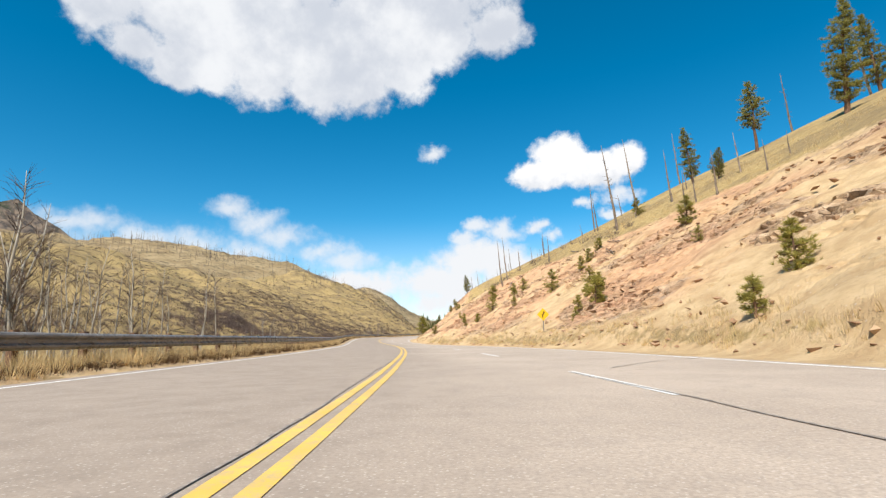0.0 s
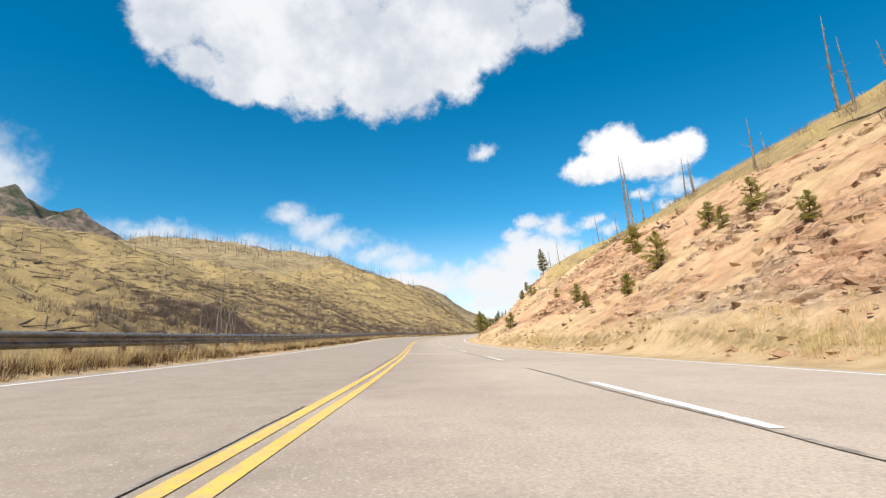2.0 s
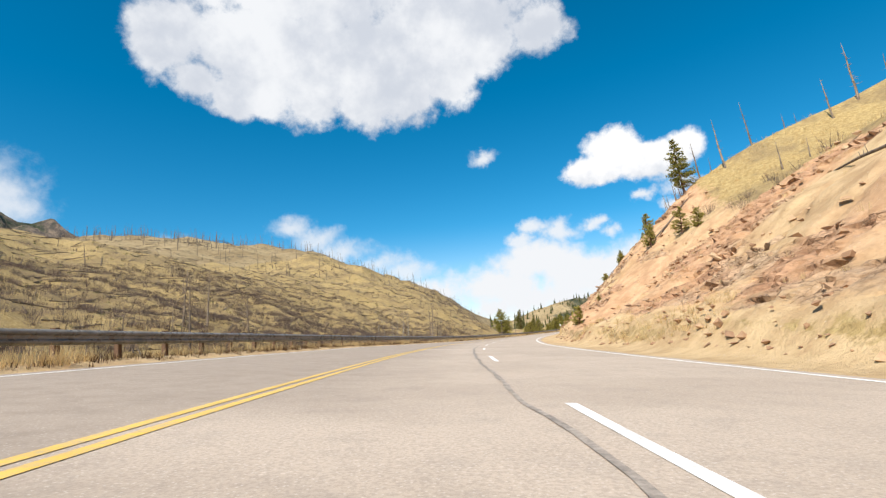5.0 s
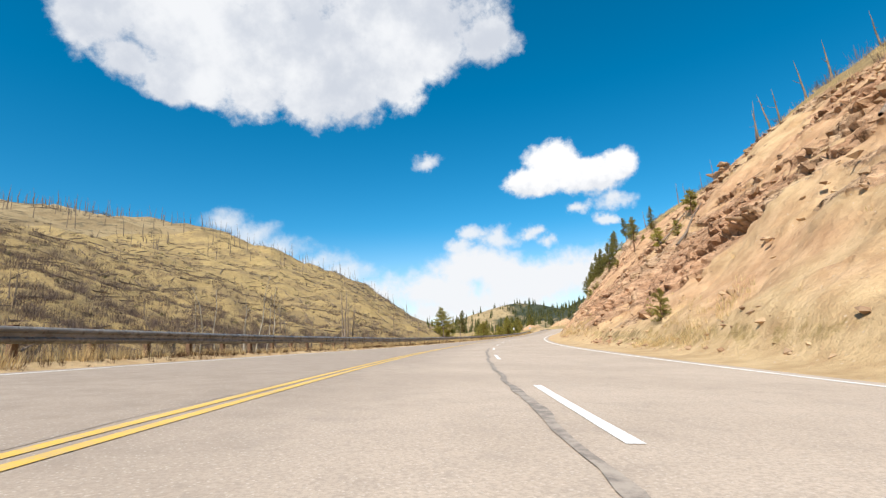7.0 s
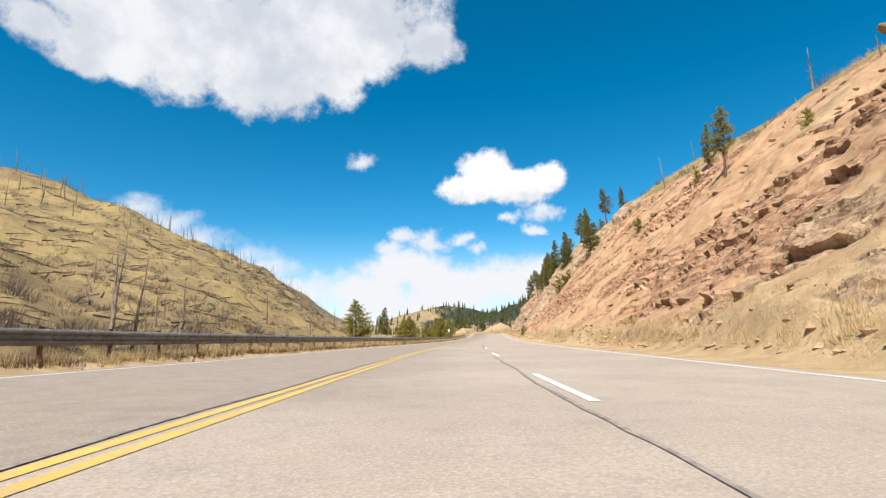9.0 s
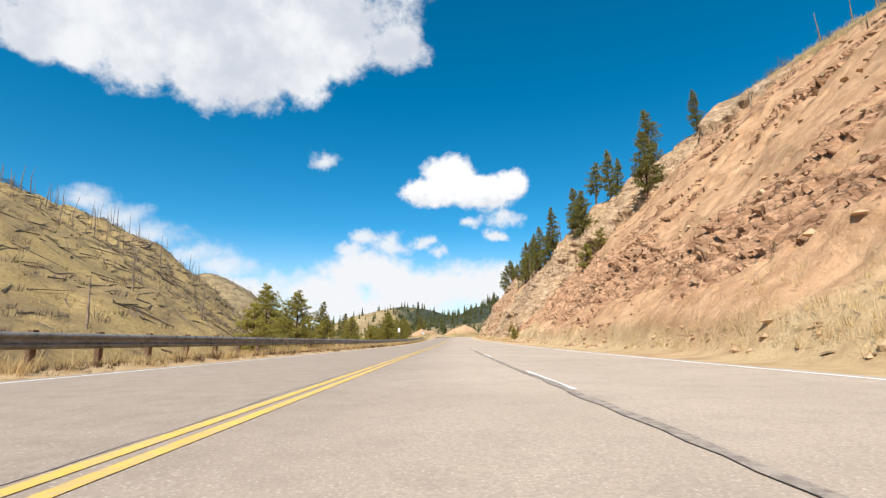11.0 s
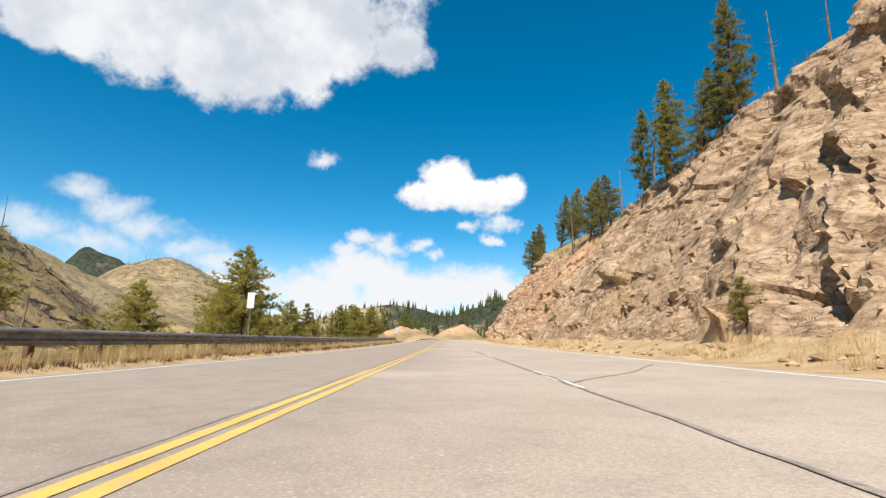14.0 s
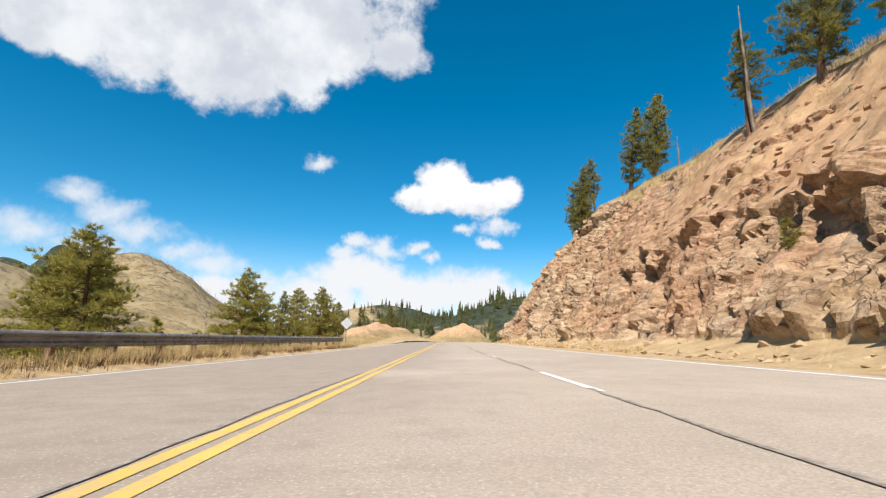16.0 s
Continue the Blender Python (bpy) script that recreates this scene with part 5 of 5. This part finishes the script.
# ---------------------------------------------------------------- brush and grass
def tufts(name, places, material, label, category, height, blades, spread, width, upright=0.5, seed=1):
    """Many tufts of thin blades, gathered as one growth. places: rows of s, d, size."""
    r = np.random.RandomState(seed)
    places = np.asarray(places, float)
    places = places[places[:, 1] > -124]
    root = on_road(places[:, 0], places[:, 1], land(places[:, 0], places[:, 1]))
    n = len(root) * blades
    base = np.repeat(root, blades, 0)
    size = np.repeat(places[:, 2], blades)
    a = r.uniform(0, 2 * np.pi, n)
    off = r.uniform(0, 1, n) ** 0.5 * spread * size
    base = base + np.stack([np.cos(a) * off, np.sin(a) * off, np.zeros(n) - 0.05], 1)
    b = a + r.normal(0, 0.6, n)
    lean = r.uniform(0.1, 1.0, n) * (1 - upright) + 0.08
    tall = height * size * r.uniform(0.55, 1.15, n)
    tip = base + np.stack([np.cos(b) * lean * tall, np.sin(b) * lean * tall, tall * np.sqrt(np.maximum(0.1, 1 - lean ** 2)) + 0.05], 1)
    side = np.stack([-np.sin(b + r.normal(0, 1, n)), np.cos(b), np.zeros(n)], 1) * (width * (0.6 + 0.7 * r.rand(n)))[:, None]
    mid = base * 0.45 + tip * 0.55 + np.array([0, 0, 0.06]) * tall[:, None]
    v = np.stack([base - side, base + side, mid + side * 0.7, tip, mid - side * 0.7], 1).reshape(-1, 3)
    k = np.arange(n)[:, None] * 5
    f = np.concatenate([k + [0, 1, 2], k + [0, 2, 4], k + [4, 2, 3]], 0)
    return tagged(new(name, mesh_of(name, v, f, material)), label, category, kind="stuff")


r = np.random.RandomState(5)
n = 5400
s = np.concatenate([r.uniform(-12, 440, 2000), r.uniform(300, 440, 2000), r.uniform(-12, 130, 1400)])
tufts("roadside_grass", np.stack([s, -8.35 + r.normal(0, 0.42, n), r.uniform(0.6, 1.3, n) * (0.75 + 0.5 * (smooth_noise(s / 4.0, s * 0, 71) > 0))], 1), M_STRAW,
      "tall dry straw grass under the guard rail", "grass", 0.37, 22, 0.2, 0.006, 0.45, 6)
n = 6500
s = np.concatenate([r.uniform(-12, 440, 3700), r.uniform(-12, 130, 2800)])
tufts("verge_weeds", np.stack([s, -7.45 + r.normal(0, 0.22, n), r.uniform(0.5, 1.2, n) * (0.7 + 0.6 * (smooth_noise(s / 3.0, s * 0, 79) > -0.05))], 1), M_WEEDS, "low dark dead weeds along the foot of the guard rail", "weeds", 0.25, 14, 0.14, 0.006, 0.3, 16)
n = 620
s = np.concatenate([r.uniform(-10, 95, 330), r.uniform(95, 440, 290)])
tufts("verge_clumps", np.stack([s, -7.5 + r.normal(0, 0.18, n), r.uniform(0.6, 1.25, n)], 1), M_STRAW, "bushy clumps of golden dry grass beside the pavement", "grass", 0.4, 60, 0.26, 0.006, 0.35, 17)
n = 5200
s = r.uniform(-12, 470, n)
tufts("verge_grass", np.stack([s, -8.8 - r.uniform(0, 1, n) ** 1.3 * 18, r.uniform(0.5, 1.1, n)], 1), M_STRAW, "dry pale grass on the creek flat", "grass", 0.55, 9, 0.3, 0.014, 0.5, 7)
n = 4600
s = r.uniform(-5, 520, n)
keep = (smooth_noise(s / 7.0, s * 0, 73) > -0.12) & (np.abs(s - 318) > 24 + 6 * r.rand(n))
s = s[keep]
tufts("slope_foot_grass", np.stack([s, TOE - 0.2 + np.abs(r.normal(0, 0.9, len(s))), r.uniform(0.4, 1.1, len(s))], 1), M_STRAW, "tufts of dry grass along the foot of the road cut", "grass", 0.32, 18, 0.25, 0.007, 0.5, 8)
n = 5200
s = r.uniform(20, 500, n)
top = TOE + np.interp(s, CUT_S, CUT_H) / np.interp(s, CUT_S, CUT_M)
tufts("ridge_grass", np.stack([s, top + r.uniform(-1.5, 14, n), r.uniform(0.6, 1.2, n)], 1), M_STRAW, "dry grass along the top of the road cut", "grass", 0.42, 12, 0.4, 0.012, 0.5, 9)
n = 520
s = r.uniform(40, 300, n)
u = r.uniform(0.05, 0.95, n)
tufts("slope_grass", np.stack([s, TOE + u * np.interp(s, CUT_S, CUT_H) / np.interp(s, CUT_S, CUT_M), r.uniform(0.4, 1.1, n)], 1), M_STRAW, "sparse dry tufts on the bare slope", "grass", 0.28, 12, 0.2, 0.008, 0.4, 10)
n = 7300
s = np.concatenate([r.uniform(70, 540, 2900), r.normal(215, 28, 3500), r.normal(425, 28, 900)])
e = np.interp(s, FOOT_S, FOOT_D) - 4 + r.uniform(0, 1, n) ** 1.4 * np.where(np.arange(n) < 2900, 110, 60)
tufts("grey_brush", np.stack([s, -e, r.uniform(0.5, 1.3, n)], 1), M_BRUSH, "leafless grey brush on the burnt hillside", "brush", 0.95, 44, 0.75, 0.013, 0.35, 11)
n = 900
s = np.concatenate([r.normal(150, 9, 420), r.normal(128, 6, 60), r.uniform(120, 290, 420)])
tufts("creek_brush", np.stack([s, -np.where(np.arange(n) < 420, 42 + r.normal(0, 6, n), np.interp(s, FOOT_S, FOOT_D) + np.abs(r.normal(0, 9, n))), r.uniform(0.8, 1.5, n)], 1), M_BRUSH, "dense dark brush by the rocky creek bank", "brush", 1.1, 60, 0.9, 0.016, 0.3, 12)
n = 170
s = r.uniform(60, 480, n)
tufts("ridge_brush", np.stack([s, TOE + 1.5 + np.interp(s, CUT_S, CUT_H) / np.interp(s, CUT_S, CUT_M) * r.uniform(0.75, 1.2, n), r.uniform(0.6, 1.3, n)], 1), M_BRUSH, "bare grey brush at the top of the slope", "brush", 1.0, 60, 0.6, 0.011, 0.5, 13)
n = 19000
s = np.concatenate([r.uniform(60, 540, 17000), r.uniform(380, 480, 2000)])
e = np.interp(s, FOOT_S, FOOT_D) - 6 + r.uniform(0, 1, n) ** 1.7 * 90
tufts("hill_grass", np.stack([s, -e, r.uniform(0.5, 1.2, n)], 1), M_STRAW, "bunches of golden dry grass on the burnt hillside", "grass", 0.4, 7, 0.3, 0.02, 0.4, 15)
n = 1100
s = np.concatenate([r.uniform(60, 420, 700), r.uniform(370, 480, 400)])
e = np.interp(s, FOOT_S, FOOT_D) + r.uniform(0, 90, n)
tufts("sage_brush", np.stack([s, -e, r.uniform(0.5, 1.2, n)], 1), M_SAGE, "low olive shrubs on the hillside", "brush", 0.5, 18, 0.4, 0.03, 0.2, 14)


# ---------------------------------------------------------------- loose rock
def stone_verts(rng, flat=0.7):
    bm = bmesh.new()
    for _ in range(13):
        v = Vector((rng.gauss(0, 1), rng.gauss(0, 1), rng.gauss(0, 1))).normalized()
        m = max(abs(v.x), abs(v.y), abs(v.z)) ** 0.6
        bm.verts.new((v.x / m, v.y / m * 0.8, v.z / m * flat))
    bmesh.ops.convex_hull(bm, input=bm.verts[:])
    loose = [v for v in bm.verts if not v.link_faces]
    bmesh.ops.delete(bm, geom=loose, context="VERTS")
    return bm


rng = random.Random(91)
BOULDERS = []
for k in range(7):
    bm = stone_verts(rng, rng.uniform(0.5, 0.9))
    bmesh.ops.bevel(bm, geom=bm.edges[:], offset=0.06, segments=1, affect="EDGES")
    me = bpy.data.meshes.new("boulder")
    bm.to_mesh(me)
    bm.free()
    me.materials.append(M_ROCK)
    BOULDERS.append(me)
for k in range(90):
    s = rng.choice((rng.uniform(180, 300), rng.uniform(345, 500), rng.uniform(30, 110)))
    m, top = np.interp(s, CUT_S, CUT_M), np.interp(s, CUT_S, CUT_H)
    u = rng.uniform(0.02, 0.9) ** 1.3 * top / m
    size = rng.uniform(0.12, 0.36) * (1.5 if rng.random() < 0.12 and s > 200 else 1.0)
    p = spot(s, TOE + u, -0.12)
    ob = tagged(new("boulder", rng.choice(BOULDERS)), "angular brown rock lodged in the road cut", "rock", "rocks on the slope")
    ob.matrix_basis = pose(*p, rng.uniform(-25, 25), rng.uniform(-45, -5), turn_at(s) + rng.uniform(-35, 35)) @ Matrix.Diagonal((size, size * 1.3, size * 0.8, 1))


def block_verts(rng):
    """An angular block: a skewed box with broken corners."""
    bm = bmesh.new()
    for x in (-1, 1):
        for y in (-1, 1):
            for z in (-1, 1):
                bm.verts.new((x * rng.uniform(0.55, 1.0), y * rng.uniform(0.55, 1.0), z * rng.uniform(0.5, 1.0)))
    for _ in range(4):
        bm.verts.new((rng.uniform(-1.05, 1.05), rng.uniform(-1.05, 1.05), rng.uniform(-1.0, 1.0)))
    bmesh.ops.convex_hull(bm, input=bm.verts[:])
    bmesh.ops.delete(bm, geom=[v for v in bm.verts if not v.link_faces], context="VERTS")
    bmesh.ops.triangulate(bm, faces=bm.faces[:])
    return bm


BLOCKS = []
for k in range(10):
    bm = block_verts(rng)
    me = bpy.data.meshes.new("rock")
    bm.to_mesh(me)
    bm.free()
    me.materials.append(M_ROCK)
    BLOCKS.append((me, np.array([v.co[:] for v in me.vertices]), np.array([p.vertices[:] for p in me.polygons])))
ahead = np.gradient(cut_place, axis=0)
upward = np.gradient(cut_place, axis=1)
loose = Heap()
rows_n, cols_n = cut_rock.shape
set_count = tried = 0
while set_count < 2600 and tried < 90000:
    tried += 1
    i, j = rng.randrange(2, rows_n - 2), rng.randrange(8, cols_n - 34)
    s = cut_s[i]
    if cut_rock[i, j] < rng.uniform(0.5, 1.0) or s < 5 or s > 515:
        continue
    p = Vector(cut_place[i, j])
    along, rise = Vector(ahead[i, j]).normalized(), Vector(upward[i, j]).normalized()
    out = along.cross(rise)
    out = -out if out.dot(Vector(on_road(s, 0.0) - on_road(s, 20.0))) < 0 else out
    out.normalize()
    flat = Vector((along.x, along.y, along.z * 0.4 + 0.05)).normalized()
    big = float(np.interp(s, [0, 120, 180, 260, 340, 370, 520], [0.13, 0.11, 0.15, 0.16, 0.15, 0.15, 0.14])) * rng.uniform(0.45, 1.5) ** 1.8
    size = Vector((big * rng.uniform(0.9, 1.9), big * rng.uniform(0.4, 0.7), big * rng.uniform(0.35, 0.8)))
    base = Matrix((flat, out, flat.cross(out))).transposed().to_4x4()
    m = Matrix.Translation(p - out * size.y * rng.uniform(0.2, 0.6)) @ base @ pose(0, 0, 0, rng.gauss(0, 9), rng.gauss(0, 10), rng.gauss(0, 9)) @ Matrix.Diagonal((*size, 1))
    me, v, f = rng.choice(BLOCKS)
    if set_count < 300 and 190 < s < 440:
        part("rock", me, cut, "", m)
    else:
        mm = np.array(m)
        loose.add(v @ mm[:3, :3].T + mm[:3, 3], f)
    set_count += 1
part("broken_rock", loose.mesh("broken_rock", M_RUBBLE), cut)["kind"] = "stuff"
rubble = Heap()
for k in range(3600):
    s = rng.uniform(-5, 500)
    m, top = float(np.interp(s, CUT_S, CUT_M)), float(np.interp(s, CUT_S, CUT_H))
    u = (abs(rng.gauss(0, 0.8)) - 0.5) if rng.random() < 0.45 else rng.uniform(0, 0.95) * top / m
    size = rng.uniform(0.04, 0.16) * (1 if u < 1.5 else 1.5)
    c = np.array(on_road(s, TOE + u, float(land(s, TOE + u)) + size * 0.2))
    q = np.array([(1, 0, 0), (-1, 0, 0), (0, 1, 0), (0, -1, 0), (0, 0, 0.8), (0, 0, -0.8)], float) * size
    q = q * np.array([rng.uniform(0.7, 1.6), rng.uniform(0.7, 1.6), rng.uniform(0.5, 1.1)]) + np.array([[rng.gauss(0, 0.25) * size for _ in range(3)] for _ in range(6)])
    rubble.add(c + q, [(0, 2, 4), (2, 1, 4), (1, 3, 4), (3, 0, 4), (2, 0, 5), (1, 2, 5), (3, 1, 5), (0, 3, 5)])
tagged(new("rubble", rubble.mesh("rubble", M_RUBBLE)), "loose brown stones scattered on the road cut", "stones", kind="stuff")
pale = tagged(new("pale_boulder", BOULDERS[2]), "pale block of stone on the dirt shoulder", "rock")
pale.matrix_basis = pose(*spot(339.5, 10.0, 0.12), 0, 0, 20) @ Matrix.Diagonal((0.3, 0.5, 0.2, 1))
crag = tagged(new("rock_outcrop"), "weathered stack of pale rock on the grassy ridge", "rock outcrop")
for k, (x, y, z, size) in enumerate([(0, 0, 0.3, 1.3), (0.3, 0.3, 0.85, 1.1), (-0.2, -0.2, 1.35, 0.85), (1.0, -0.7, 0.3, 0.9), (-1.1, 0.7, 0.2, 0.8)]):
    part("slab", BOULDERS[k], crag, "", pose(x, y, z, 4 * k, -5 * k, 37 * k) @ Matrix.Diagonal((size, size, size * 0.62, 1)))
crag.matrix_basis = pose(*spot(258, 37, -0.2), 0, 0, 10) @ Matrix.Diagonal((1.35, 1.35, 1.35, 1))


# ---------------------------------------------------------------- road signs
def plate(name, outline, thick, material):
    bm = bmesh.new()
    vs = [bm.verts.new((x, 0, z)) for x, z in outline]
    f = bm.faces.new(vs)
    out = bmesh.ops.extrude_face_region(bm, geom=[f])
    bmesh.ops.translate(bm, vec=(0, thick, 0), verts=[v for v in out["geom"] if isinstance(v, bmesh.types.BMVert)])
    bmesh.ops.recalc_face_normals(bm, faces=bm.faces[:])
    me = bpy.data.meshes.new(name)
    bm.to_mesh(me)
    bm.free()
    me.materials.append(material)
    return me


def round_square(half, corner, turned, tall=1.0):
    pts = []
    for q in range(4):
        for k in range(4):
            a = radians(90 * q + 30 * k)
            cx, cz = ((1, 1), (-1, 1), (-1, -1), (1, -1))[q]
            pts.append(((half - corner) * cx + corner * math.cos(a), (half - corner) * cz * tall + corner * math.sin(a)))
    if turned:
        c = math.sqrt(0.5)
        pts = [(c * (x - z), c * (x + z)) for x, z in pts]
    return pts


def make_sign(name, label, s, d, height, outline, face, turn, post_material=M_STEEL, foot=0.0):
    sign = tagged(new(name), label, "road sign")
    part("post", box_mesh("post", 0.07, 0.05, height + 0.9, post_material, 0.006), sign, "", pose(0, 0.04, height / 2 - 0.25))
    sheet = part("panel", plate("panel", outline, 0.006, face), sign, "", pose(0, 0, height))
    for z in (0.2, -0.2):
        part("bolt", box_mesh("bolt", 0.025, 0.012, 0.025, M_STEEL, 0.003), sign, "", pose(0, -0.006, height + z))
    sign.matrix_basis = pose(*spot(s, d, foot), 0, 0, turn_at(s) + turn)
    return sign, sheet


warn, sheet = make_sign("warning_sign", "yellow diamond warning sign with a black curve arrow on a post", 41.0, 11.5, 1.6, round_square(0.36, 0.05, True), M_SIGN_YELLOW, 0, foot=-0.25)
arrow = [(-0.09, -0.24), (-0.02, -0.24), (-0.02, -0.06), (0.1, 0.05), (0.1, 0.12), (0.16, 0.12), (0.065, 0.25), (-0.03, 0.12), (0.03, 0.12), (0.03, 0.08), (-0.09, -0.03)]
part("arrow", plate("arrow", arrow, 0.003, M_BLACK), sheet, "black bent arrow", pose(0, -0.005, 0))
make_sign("road_sign", "white upright sign panel on a post behind the guard rail", 366.0, -8.5, 2.6, round_square(0.24, 0.03, False, 1.75), M_SIGN_WHITE, -25)
make_sign("road_sign", "grey back of a diamond sign near the rail's end", 441.0, -8.6, 2.2, round_square(0.42, 0.05, True), M_SIGN_BACK, 6)


# ---------------------------------------------------------------- far woods
woods = Heap()
rng = random.Random(101)
spots = []
while len(spots) < 950:
    x, y = rng.gauss(190, 85), rng.uniform(520, 1050)
    if x > 70 + 0.02 * (y - 520) and x < 420:
        spots.append((x, y))
for k in range(160):
    spots.append((rng.uniform(-20, 110), rng.uniform(700, 960)))
zs = far_land(np.array([p[0] for p in spots]), np.array([p[1] for p in spots]))[0]
for (x, y), z in zip(spots, zs):
    h = rng.uniform(6, 13)
    w = h * rng.uniform(0.14, 0.2)
    for q in range(9):
        t0 = 0.08 + 0.86 * q / 9
        rad = w * (1.05 - t0) * rng.uniform(0.8, 1.2)
        ring = []
        for j in range(6):
            a = j * math.pi / 3 + q * 0.7
            ring.append((x + math.cos(a) * rad * rng.uniform(0.6, 1.2), y + math.sin(a) * rad * rng.uniform(0.6, 1.2), z + h * (t0 - rng.uniform(0, 0.05)) - 0.5))
        woods.add(ring + [(x + rng.gauss(0, 0.1), y, z + h * min(1.02, t0 + 0.24) - 0.5)], [(j, (j + 1) % 6, 6) for j in range(6)])
tagged(new("far_woods", woods.mesh("far_woods", M_WOODS)), "dark conifer forest on the far slopes", "forest", kind="stuff")
